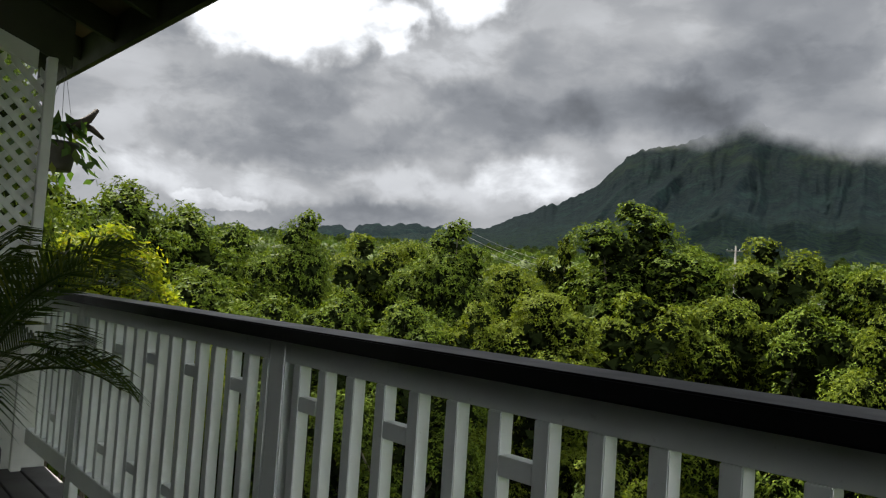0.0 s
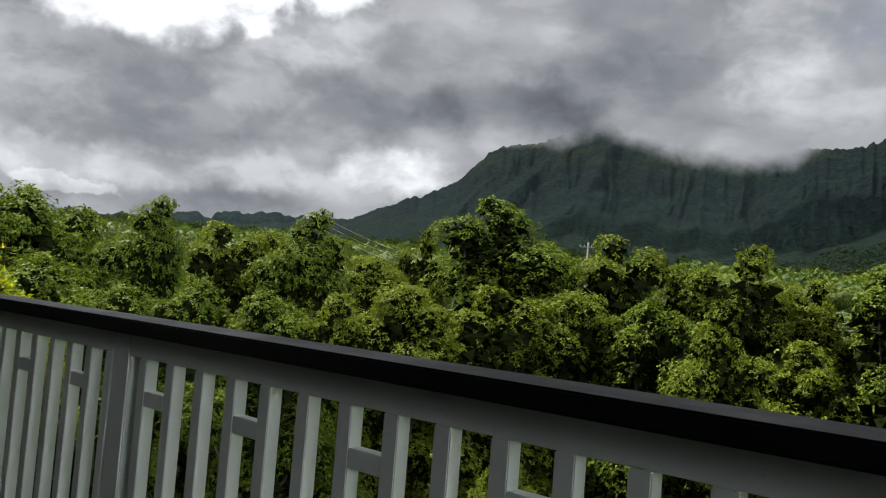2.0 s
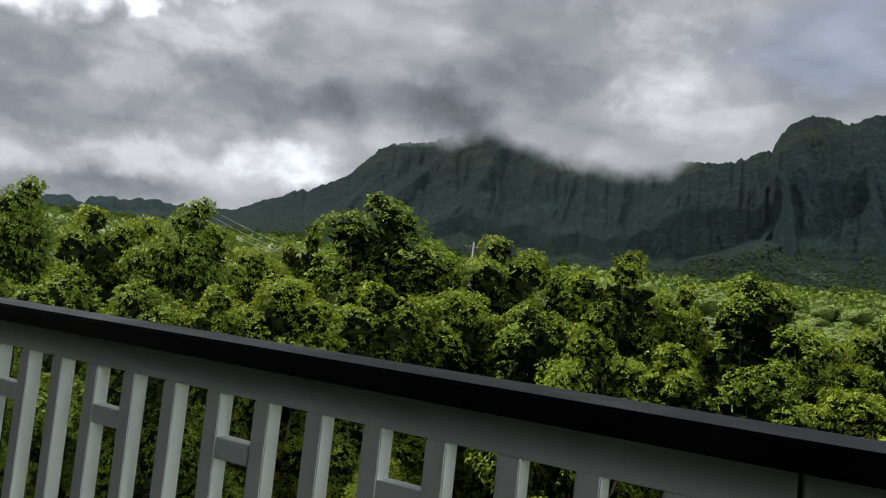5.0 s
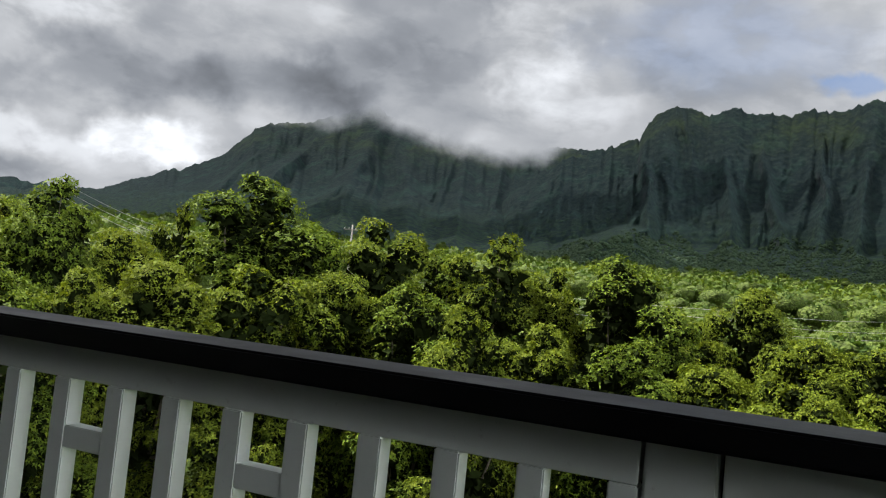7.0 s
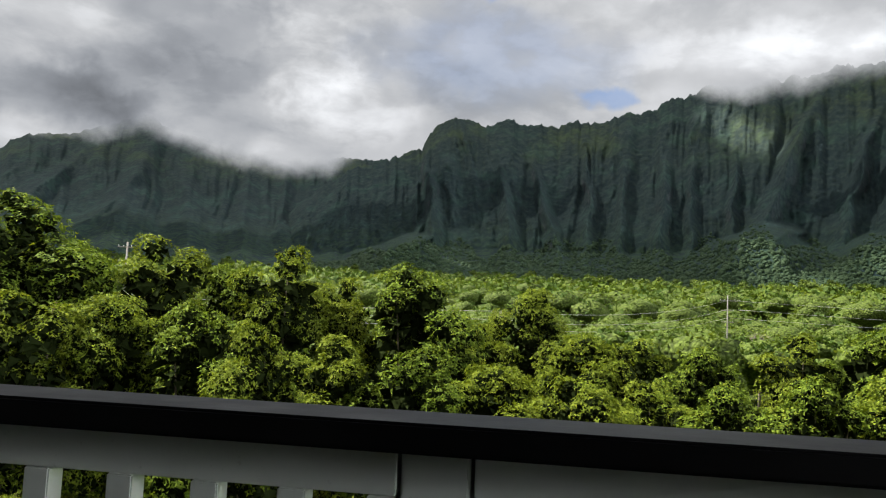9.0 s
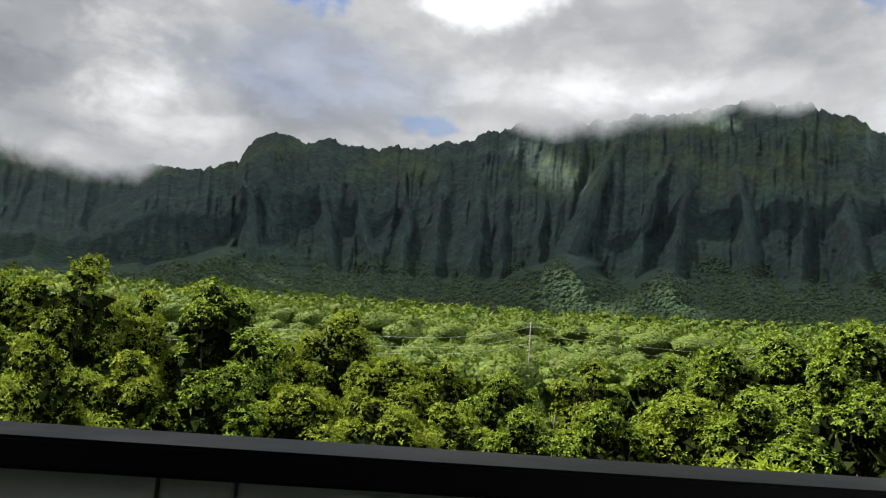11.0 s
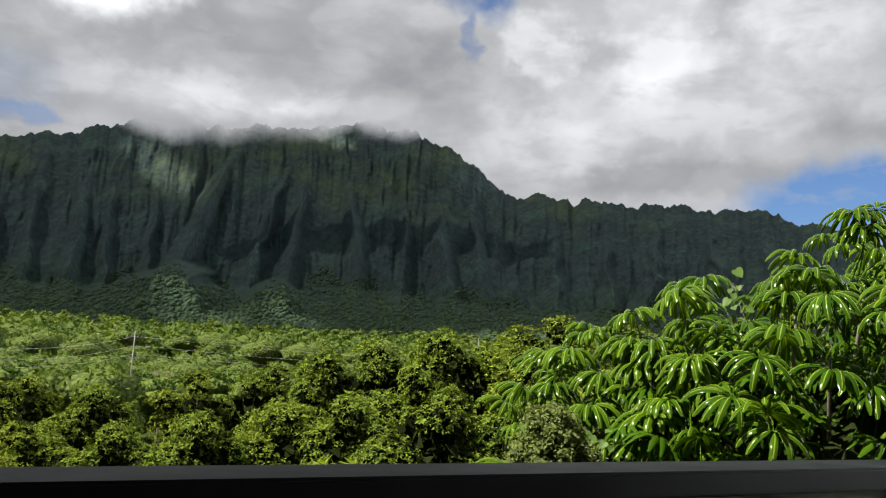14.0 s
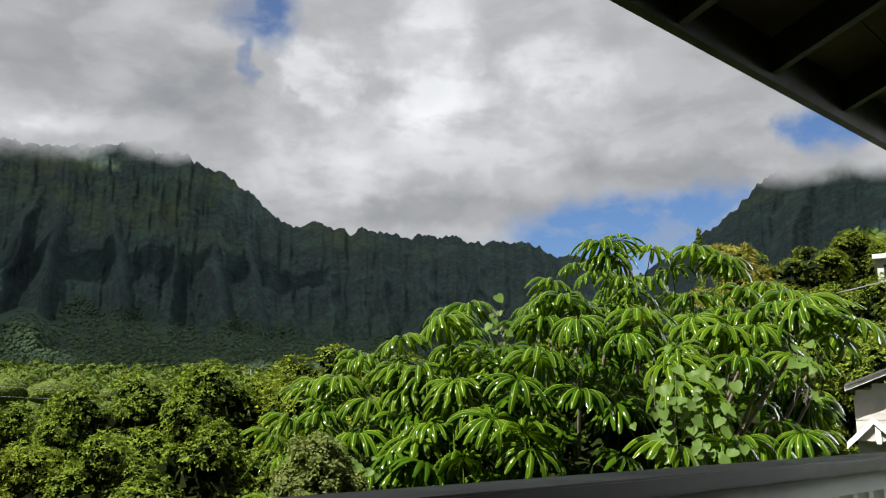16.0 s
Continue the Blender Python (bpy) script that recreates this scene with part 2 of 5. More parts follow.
OTHER_CLUMP = material("bush_leaf_clump", clump_look((0.05, 0.07, 0.012), (0.10, 0.12, 0.02), 14.0))
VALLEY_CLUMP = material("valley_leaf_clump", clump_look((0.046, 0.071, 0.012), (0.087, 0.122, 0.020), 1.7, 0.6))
FOREST_CLUMP = material("forest_clump", clump_look((0.026, 0.048, 0.030), (0.048, 0.080, 0.038), 0.3, 0.0))
# near-black leaf colour that stands in for shade deep inside the crowns
SHADE_TONE_LEAF = material("shade_tone_leaf", painted((0.014, 0.020, 0.006), (0.008, 0.011, 0.004), 0.95), specular_ior_level=0.0)


def glossy_leaf(k, b, out):
    r, o = island(k), own_random(k)
    p = obj(k)
    c = k.mix(r, (0.012, 0.038, 0.002), (0.034, 0.078, 0.003))
    c = k.mix(k.math("MULTIPLY", o, 0.5), c, (0.062, 0.115, 0.004))
    c = k.mix(k.ramp(k.noise(p, 9, 4), 0.5, 0.8, 0, 0.5), c, (0.030, 0.060, 0.005))
    rib = k.add("ShaderNodeAttribute", attribute_name="rib").outputs["Fac"]
    # pale midrib, brightened to carry the highlight along the fold as colour
    c = k.mix(k.ramp(rib, 0.78, 0.97), c, (0.16, 0.21, 0.025))
    k.put(b.inputs["Base Color"], c)
    b.inputs["Roughness"].default_value = 0.16
    b.inputs["Specular IOR Level"].default_value = 0.15
    bump(k, b, k.noise(p, 40, 3), 0.15, 0.004)
    t = k.add("ShaderNodeBsdfTranslucent")
    k.put(t.inputs["Color"], k.vec("MULTIPLY", c, (2.2, 2.2, 0.4)))
    s = k.add("ShaderNodeMixShader")
    s.inputs[0].default_value = 0.20
    k.put(s.inputs[1], b.outputs[0])
    k.put(s.inputs[2], t.outputs[0])
    k.put(out.inputs["Surface"], s.outputs[0])


UMBRELLA_LEAF = material("glossy_umbrella_leaf", glossy_leaf)
PALE_LEAF = material("pale_blossom", leafy([(0.085, 0.119, 0.033), (0.152, 0.185, 0.067), (0.114, 0.147, 0.048)], 0.7, 0.3))
LIME_LEAF = material("lime_leaf", leafy([(0.128, 0.184, 0.016), (0.200, 0.256, 0.024), (0.160, 0.216, 0.016)], 0.4, 0.35))
VINE_LEAF = material("vine_leaf", leafy([(0.047, 0.098, 0.022), (0.081, 0.140, 0.034), (0.068, 0.119, 0.025)], 0.4, 0.3, (0.357, 0.306, 0.034)))


def bark(k, b, out):
    p = obj(k)
    n = k.noise(k.stretch(p, (6, 6, 1.5)), 1.5, 7, 0.65)
    k.put(b.inputs["Base Color"], k.mix(n, (0.05, 0.04, 0.03), (0.19, 0.16, 0.12)))
    b.inputs["Roughness"].default_value = 0.9
    bump(k, b, n, 0.8, 0.03)


BARK = material("bark", bark)
TWIG = material("grey_twig", painted((0.20, 0.17, 0.14), (0.13, 0.11, 0.09), 0.9))
TAWNY_LEAF = material("tawny_leaf", leafy([(0.120, 0.124, 0.026), (0.180, 0.171, 0.034), (0.150, 0.146, 0.030)], 0.6, 0.3))
SHINGLE = material("grey_shingle", painted((0.060, 0.058, 0.056), (0.035, 0.034, 0.033), 0.9, (30, 4, 4)))
TERRACOTTA = material("dark_pot_glaze", painted((0.03, 0.028, 0.026), (0.06, 0.05, 0.045), 0.5))
DRIFTWOOD = material("driftwood", painted((0.045, 0.033, 0.022), (0.02, 0.015, 0.01), 0.9, (20, 20, 4)))
SIDING = material("grey_siding", painted((0.36, 0.35, 0.33), (0.24, 0.235, 0.22), 0.7, (3, 3, 30)))
WIRE = material("wire", painted((0.22, 0.22, 0.22), (0.1, 0.1, 0.1), 0.5))


def ground_look(k, b, out):
    p = position(k)
    n1, n2 = k.noise(p, 0.35, 6, 0.6), k.noise(p, 0.02, 5, 0.6)
    c = k.mix(n1, (0.018, 0.026, 0.008), (0.038, 0.050, 0.014))
    c = k.mix(k.ramp(n2, 0.4, 0.65), c, (0.036, 0.054, 0.014))
    k.put(b.inputs["Base Color"], c)
    b.inputs["Roughness"].default_value = 0.95
    b.inputs["Specular IOR Level"].default_value = 0.0
    bump(k, b, n1, 0.6, 0.3)


GROUND = material("grassy_ground", ground_look)


def mountain_look(k, b, out):
    p = position(k)
    up = k.add("ShaderNodeSeparateXYZ")
    k.put(up.inputs[0], k.add("ShaderNodeNewGeometry").outputs["Normal"])
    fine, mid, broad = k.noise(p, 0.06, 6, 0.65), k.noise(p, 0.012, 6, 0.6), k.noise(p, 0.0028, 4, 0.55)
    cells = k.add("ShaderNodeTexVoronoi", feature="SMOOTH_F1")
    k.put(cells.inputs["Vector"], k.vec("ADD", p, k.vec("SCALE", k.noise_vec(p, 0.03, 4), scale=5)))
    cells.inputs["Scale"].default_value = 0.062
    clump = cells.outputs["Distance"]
    # blue tint in the forest colours stands in for distance haze
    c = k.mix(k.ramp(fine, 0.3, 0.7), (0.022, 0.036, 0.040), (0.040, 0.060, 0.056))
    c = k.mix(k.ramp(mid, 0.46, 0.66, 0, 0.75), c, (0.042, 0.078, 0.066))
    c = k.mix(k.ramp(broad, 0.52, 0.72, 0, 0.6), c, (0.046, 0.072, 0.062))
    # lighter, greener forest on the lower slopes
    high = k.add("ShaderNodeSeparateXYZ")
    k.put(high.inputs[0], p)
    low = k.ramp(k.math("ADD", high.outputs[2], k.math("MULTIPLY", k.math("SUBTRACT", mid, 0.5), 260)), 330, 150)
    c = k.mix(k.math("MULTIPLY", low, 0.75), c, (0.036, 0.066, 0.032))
    grass = k.math("MULTIPLY", k.ramp(high.outputs[2], 440, 640), k.math("MULTIPLY", k.ramp(broad, 0.44, 0.60, 0.08, 0.55), k.ramp(mid, 0.40, 0.58, 0.3, 1.0)))
    c = k.mix(grass, c, (0.070, 0.090, 0.034))
    rock = k.math("MULTIPLY", k.ramp(up.outputs[2], 0.34, 0.18), k.ramp(mid, 0.36, 0.50, 0.5, 0))
    c = k.mix(rock, c, (0.074, 0.078, 0.086))
    # shade between the tree crowns, mixed into the colour
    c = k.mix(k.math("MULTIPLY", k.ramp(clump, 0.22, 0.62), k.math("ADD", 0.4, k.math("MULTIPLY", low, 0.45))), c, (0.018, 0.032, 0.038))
    k.put(b.inputs["Base Color"], c)
    b.inputs["Roughness"].default_value = 1.0
    b.inputs["Specular IOR Level"].default_value = 0.1
    bump(k, b, k.math("ADD", k.math("MULTIPLY", clump, -1.0), k.math("MULTIPLY", fine, 1.6)), 0.5, 7.0)


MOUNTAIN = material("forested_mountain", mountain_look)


def cloud_look(k, b, out, cover=1.0):
    eye = k.vec("NORMALIZE", k.vec("SUBTRACT", position(k), (0, 0, 1.1)))
    g = k.add("ShaderNodeGroup", node_tree=cloud_tree)
    k.put(g.inputs[0], eye)
    # glows in the sky's colour for its direction instead of catching light
    e = k.add("ShaderNodeEmission")
    k.put(e.inputs[0], g.outputs[0])
    a = k.add("ShaderNodeAttribute", attribute_name="thickness")
    p = position(k)
    n = k.math("ADD", k.math("MULTIPLY", k.math("SUBTRACT", k.noise(p, 0.0035, 6, 0.55), 0.5), 2.6),
               k.math("MULTIPLY", k.math("SUBTRACT", k.noise(p, 0.012, 5, 0.6), 0.5), 1.0))
    alpha = k.ramp(k.math("ADD", a.outputs["Fac"], n), -0.55, 1.15, 0.0, cover)
    t = k.add("ShaderNodeBsdfTransparent")
    s = k.add("ShaderNodeMixShader")
    k.put(s.inputs[0], alpha)
    k.put(s.inputs[1], t.outputs[0])
    k.put(s.inputs[2], e.outputs[0])
    k.put(out.inputs["Surface"], s.outputs[0])


CLOUD = material("cloud_vapour", cloud_look)
THIN_CLOUD = material("thin_cloud_vapour", lambda k, b, out: cloud_look(k, b, out, 0.90))
METAL = material("galvanised_metal", painted((0.35, 0.35, 0.34), (0.2, 0.19, 0.18), 0.5))
POLE_WOOD = material("pole_wood", painted((0.15, 0.145, 0.13), (0.09, 0.085, 0.075), 0.85, (30, 30, 3)))


# ---------------------------------------------------------------- mesh helpers
def mesh_of(name, verts, faces, mat, smooth=False):
    me = bpy.data.meshes.new(name)
    me.from_pydata(verts, [], faces)
    me.materials.append(mat)
    if smooth:
        me.polygons.foreach_set("use_smooth", [True] * len(me.polygons))
    me.update()
    return me


def quads_mesh(name, v, mat, smooth=False):
    """A mesh of loose quads from an array of shape (n, 4, 3)."""
    n = len(v)
    me = bpy.data.meshes.new(name)
    me.vertices.add(4 * n)
    me.vertices.foreach_set("co", np.asarray(v, dtype=np.float32).ravel())
    me.loops.add(4 * n)
    me.loops.foreach_set("vertex_index", np.arange(4 * n, dtype=np.int32))
    me.polygons.add(n)
    me.polygons.foreach_set("loop_start", np.arange(0, 4 * n, 4, dtype=np.int32))
    me.polygons.foreach_set("loop_total", np.full(n, 4, dtype=np.int32))
    me.materials.append(mat)
    me.update(calc_edges=True)
    return me


def grid_mesh(name, p, mat):
    """A sheet from an array of points of shape (rows, columns, 3)."""
    r, c, _ = p.shape
    i = np.arange(r * c).reshape(r, c)
    f = np.stack([i[:-1, :-1], i[:-1, 1:], i[1:, 1:], i[1:, :-1]], -1).reshape(-1, 4)
    n = len(f)
    me = bpy.data.meshes.new(name)
    me.vertices.add(r * c)
    me.vertices.foreach_set("co", p.astype(np.float32).ravel())
    me.loops.add(4 * n)
    me.loops.foreach_set("vertex_index", f.astype(np.int32).ravel())
    me.polygons.add(n)
    me.polygons.foreach_set("loop_start", np.arange(0, 4 * n, 4, dtype=np.int32))
    me.polygons.foreach_set("loop_total", np.full(n, 4, dtype=np.int32))
    me.polygons.foreach_set("use_smooth", np.ones(n, dtype=bool))
    me.materials.append(mat)
    me.update(calc_edges=True)
    return me


def child(name, me, parent, label="", at=None):
    ob = new(name, me)
    ob.parent = parent
    if at is not None:
        ob.matrix_basis = at
    return tagged(ob, label)


def part(name, bm, mat, parent, label=""):
    me = bpy.data.meshes.new(name)
    bm.to_mesh(me)
    bm.free()
    me.materials.append(mat)
    return child(name, me, parent, label)


def empty(name, at=None, **tags):
    ob = new(name)
    if at is not None:
        ob.matrix_basis = at
    return tagged(ob, **tags)


def box(bm, x0, x1, y0, y1, z0, z1, bevel=0.0):
    vs = bmesh.ops.create_cube(bm, size=1.0)["verts"]
    for v in vs:
        v.co = Vector((x0 + (v.co.x + 0.5) * (x1 - x0), y0 + (v.co.y + 0.5) * (y1 - y0), z0 + (v.co.z + 0.5) * (z1 - z0)))
    if bevel:
        es = list({e for v in vs for e in v.link_edges})
        bmesh.ops.bevel(bm, geom=es, offset=bevel, segments=2, affect="EDGES")
    return bm


def box_part(name, mat, parent, x0, x1, y0, y1, z0, z1, bevel=0.003, label=""):
    return part(name, box(bmesh.new(), x0, x1, y0, y1, z0, z1, bevel), mat, parent, label)


def tube(bm, points, radii, sides=8, caps=True):
    """A round bar along points with a radius at each."""
    rings = []
    for i, p in enumerate(points):
        a = points[min(i + 1, len(points) - 1)] - points[max(i - 1, 0)]
        q = a.to_track_quat("Z", "Y").to_matrix()
        rings.append([bm.verts.new(p + q @ Vector((math.cos(t) * radii[i], math.sin(t) * radii[i], 0)))
                      for t in (math.tau * j / sides for j in range(sides))])
    for a, b in zip(rings, rings[1:]):
        for j in range(sides):
            f = bm.faces.new((a[j], a[(j + 1) % sides], b[(j + 1) % sides], b[j]))
            f.smooth = True
    if caps:
        bm.faces.new(list(reversed(rings[0])))
        bm.faces.new(rings[-1])
    return bm


def interp(x, pts):
    return np.interp(x, [p[0] for p in pts], [p[1] for p in pts])


def fbm(x, y, seed, octaves=5, gain=0.5):
    """Smooth value noise on arrays, about -1 to 1."""
    out, amp = np.zeros(np.broadcast(x, y).shape), 1.0
    for o in range(octaves):
        rs = np.random.RandomState(seed + 17 * o)
        tab = rs.uniform(-1, 1, (256, 256))
        xi, yi = np.floor(x).astype(int), np.floor(y).astype(int)
        fx, fy = x - xi, y - yi
        fx, fy = fx * fx * (3 - 2 * fx), fy * fy * (3 - 2 * fy)
        g = lambda a, b: tab[(xi + a) % 256, (yi + b) % 256]
        out = out + amp * ((g(0, 0) * (1 - fx) + g(1, 0) * fx) * (1 - fy) + (g(0, 1) * (1 - fx) + g(1, 1) * fx) * fy)
        x, y, amp = x * 2.03 + 3.7, y * 2.03 + 1.3, amp * gain
    return out


# ---------------------------------------------------------------- ground and mountains
EYE_Z = 1.1
GROUND_LINE = [(0, -6.2), (8, -6.4), (20, -7.5), (45, -9.5), (120, -10), (250, -7), (500, 5), (1000, 36), (1700, 93), (2600, 150), (5000, 160)]


def ground_height(r, az=0.0):
    """The slope under the house, the valley, and a hillside to one side."""
    t1, t2 = np.clip((np.asarray(az) - 56) / 14, 0, 1), np.clip((np.asarray(r) - 20) / 40, 0, 1)
    back = np.clip((150 - np.asarray(az)) / 30, 0, 1)
    fade = np.clip((700 - np.asarray(r)) / 400, 0, 1)
    return interp(r, GROUND_LINE) + 15 * t1 * t1 * (3 - 2 * t1) * t2 * t2 * (3 - 2 * t2) * back * fade


def build_ground():
    r = np.concatenate([[0.0], np.geomspace(3, 4900, 110)])
    deg = np.linspace(-180, 180, 271)
    R, D = np.meshgrid(r, deg, indexing="ij")
    A = np.radians(D)
    z = ground_height(R, D) + fbm(R * np.sin(A) * 0.06, R * np.cos(A) * 0.06, 3) * np.clip(R * 0.01, 0, 1.5) * np.clip(R - 10, 0, 1)
    p = np.stack([R * np.sin(A), R * np.cos(A), np.where(np.cos(A) < -0.2, np.minimum(z, 20), z)], -1)
    tagged(new("ground", grid_mesh("ground", p, GROUND)), "grassy valley floor rising toward the mountains", "ground", kind="structure")


build_ground()


SLOPES = []


def build_mountain(name, label, ridge, foot, ridge_r, foot_r, seed, step=0.09, jag=0.17, rows=130, spurs=(), ribs=(), fold=1.0, rise=((0, 0), (0.22, 0.5), (0.85, 0.9), (1, 1))):
    """A mountain front: ridge and foot are (azimuth, elevation) lines seen from the deck, at ridge_r and foot_r metres.
    ribs: buttresses from (azimuth, elevation) at the top to the foot; spurs: low forested hills before the face."""
    az = np.arange(ridge[0][0], ridge[-1][0] + step / 2, step)
    s = np.concatenate([np.linspace(0, 0.985, rows), [0.992, 1.0], np.linspace(1.03, 1.3, 8)])
    S, A = np.meshgrid(s, az, indexing="ij")
    top = interp(az, ridge) + jag * (fbm(az * 1.1, az * 0, seed, 4, 0.6) + 0.5 - 1.2 * np.abs(fbm(az * 1.6, az * 0 + 7, seed + 3, 4, 0.6)))
    low = interp(az, foot) - 0.4
    el = low + (top - low) * np.clip(S, 0, 1)
    R = foot_r + (ridge_r - foot_r) * interp(S, rise)
    # gullies wander and join on their way down
    lean = A + 2.2 * (S - 0.5) * fbm(A * 0.10, S * 0, seed + 5, 2) + 0.35 * fbm(A * 0.4, S * 2.5, seed + 6, 3)
    face = np.clip((S - 0.05) / 0.25, 0, 1) * np.clip((1.0 - S) / 0.12, 0, 1)
    wide = 1 - 1.7 * np.abs(fbm(lean * 0.30, S * 0.8, seed + 9, 2, 0.4))
    mid = 1 - 2 * np.abs(fbm(lean * 0.75, S * 1.3, seed + 21, 2, 0.5))
    small = 1 - 2 * np.abs(fbm(lean * 2.0, S * 4.0, seed + 27, 3, 0.55))
    tiny = fbm(A * 4.0, S * 60, seed + 33, 3, 0.6)
    out = fold * face * (28 * wide + 20 * mid + 10 * small)
    for top_az, top_el, foot_az, half, strong in ribs:
        st = np.clip((top_el - low) / (top - low), 0.3, 1.0)
        down = np.clip((st - S) / st, 0, 1)
        line = top_az + (foot_az - top_az) * np.minimum(down * 1.25, 1.1) + 0.30 * fbm(S * 4, A * 0, int(foot_az * 10) + 900, 3, 0.6)
        reach = half * (0.30 + 0.9 * down)
        body = np.clip(1 - np.abs(A - line) / reach, 0, 1)
        out = np.maximum(out, strong * 95 * body * np.clip(down * 3.0, 0, 1) * np.clip((S - 0.02) / 0.12, 0, 1) + 0.55 * out)
    R = R - out - 3.5 * tiny * np.clip(S * 8, 0, 1) * np.clip((1 - S) * 6, 0, 1)
    for sa, top_el, half in spurs:
        ss = (top_el - low) / (top - low)
        body = np.clip(1 - np.abs(A - sa + 0.6 * fbm(S * 9, A * 0, seed + 61, 3)) / (half * (0.15 + 1.0 * np.clip(1 - S / ss, 0, 1))), 0, 1)
        near = foot_r + (ridge_r - foot_r) * (0.02 + 0.10 * S / ss)
        R = np.where(S < ss, R + (near - R) * np.clip(body * 1.5, 0, 1) * np.clip((1 - S / ss) * 4, 0, 1), R)
    z = R * np.tan(np.radians(el)) + EYE_Z
    z = np.where(S > 1, ridge_r * np.tan(np.radians(top)) + EYE_Z - (S - 1) * 1500, z)
    R = np.where(S > 1, ridge_r + (S - 1) * 900, R)
    p = np.stack([R * np.sin(np.radians(A)), R * np.cos(np.radians(A)), z], -1)
    SLOPES.append((p, S))
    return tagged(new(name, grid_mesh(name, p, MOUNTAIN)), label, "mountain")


build_mountain("mountain", "steep fluted green cliff wall with its crest in cloud",
               [(-27, 3.2), (-24, 5.0), (-21.4, 7.3), (-20, 8.6), (-18.4, 9.7), (-17.6, 10.4), (-15.5, 11.0), (-14.5, 11.5), (-12.6, 12.2), (-12.2, 13.0), (-11.4, 13.9), (-10.5, 14.2), (-9.2, 14.15), (-8.2, 13.85), (-7.6, 14.15),
                (-4.2, 14.1), (-3.4, 13.95), (-0.6, 14.25), (1.4, 14.6), (4.2, 15.3), (6.6, 16.2), (10, 17.0), (13.4, 16.5), (15.3, 17.1), (19.9, 17.4), (23, 17.9), (26.6, 17.4), (28.5, 16.7),
                (31.2, 15.2), (31.6, 14.6), (33.9, 12.95), (34.6, 13.1), (35.5, 13.5), (36.8, 13.0), (37.5, 13.4), (38.0, 12.9), (38.75, 13.4), (39.4, 12.9), (42.0, 12.55), (42.9, 12.9), (45.3, 12.6), (48.7, 12.25), (50.1, 12.3), (51.5, 11.9), (52.7, 11.15), (53.6, 11.4), (55, 10.7), (62, 8.5), (72, 7)],
               [(-27, 3.0), (-12, 3.2), (10, 3.0), (20, 3.5), (35, 3.5), (72, 3.5)], 2850, 1700, 7,
               spurs=((10.7, 7.5, 7.0), (17.5, 6.8, 4.5), (26.2, 5.2, 3.2), (-13.4, 6.2, 6.0)),
               ribs=((-12.1, 13.0, -11.7, 0.9, 1.2), (-12.5, 10.5, -13.1, 0.7, 0.9), (-7.0, 12.6, -5.8, 1.0, 1.0), (-4.5, 13.0, -2.8, 0.9, 1.0), (-0.9, 12.9, -0.9, 0.9, 1.0), (1.3, 12.8, 1.4, 0.8, 0.9),
                     (4.2, 13.4, 4.0, 1.1, 1.1), (6.0, 13.6, 6.4, 0.8, 0.9), (9.0, 14.2, 8.9, 0.8, 0.8), (14.0, 15.6, 9.6, 1.5, 1.6), (17.3, 14.5, 15.3, 1.1, 1.1), (18.9, 14.8, 18.1, 1.1, 1.1),
                     (22.2, 14.2, 22.8, 1.2, 1.2), (25.9, 13.0, 25.5, 0.9, 1.0), (27.9, 13.5, 29.7, 1.3, 1.2), (30.8, 12.4, 32.1, 1.1, 1.1), (36.4, 12.6, 37.1, 1.2, 1.1), (40.3, 12.3, 41.0, 1.2, 1.1), (43.6, 12.2, 43.2, 1.3, 1.2), (47.4, 11.8, 48.3, 1.3, 1.1), (50.8, 11.4, 50.4, 1.1, 1.0)))
build_mountain("mountain", "dark forested mountain with its peak lost in cloud",
               [(-60, 3.2), (-51.5, 4.3), (-48.4, 4.75), (-46, 5.9), (-43, 7.15), (-41.4, 7.75), (-40.4, 8.8), (-39.3, 10.0), (-38.3, 10.6), (-35.4, 11.0), (-34.0, 11.8), (-31.2, 12.9), (-30.4, 12.3), (-29, 11.7), (-24, 11.4), (-18, 11.0), (-8, 11)],
               [(-60, 1.5), (-47, 2.4), (-20, 3.3), (-8, 3.3)], 3700, 1900, 61, fold=2.2, jag=0.10,
               ribs=((-33.7, 11.6, -41.0, 2.2, 1.5), (-30.6, 11.6, -33.5, 2.0, 1.5), (-28.8, 11.0, -28.0, 2.0, 1.6), (-24.4, 10.4, -24.6, 1.6, 1.2), (-37.5, 9.5, -45.0, 1.6, 1.1), (-31.7, 8.6, -36.5, 1.4, 1.2)),
               rise=((0, 0), (0.4, 0.45), (1, 1)))
build_mountain("mountain", "distant low blue-grey mountain range",
               [(-100, 3.4), (-90, 3.9), (-80, 4.3), (-72, 4.0), (-65.5, 3.5), (-62, 3.7), (-58, 4.2), (-55, 4.6), (-50, 4.6), (-44, 4.4)],
               [(-100, 1.0), (-44, 1.5)], 4700, 3600, 113, rows=40, step=0.2)
build_mountain("mountain", "green peak with a sunlit flank, wrapped in cloud",
               [(50, 6.0), (57, 9.0), (61.8, 11.7), (64.4, 13.3), (66.4, 15.2), (68.2, 16.4), (71, 17.0), (74, 17.2), (80, 16.5), (92, 13)],
               [(50, 4), (92, 4)], 2400, 1500, 157, ribs=((70.0, 16.5, 67.0, 2.2, 1.2), (75, 16.5, 74, 2.2, 1.3)), rise=((0, 0), (0.4, 0.4), (1, 1)))


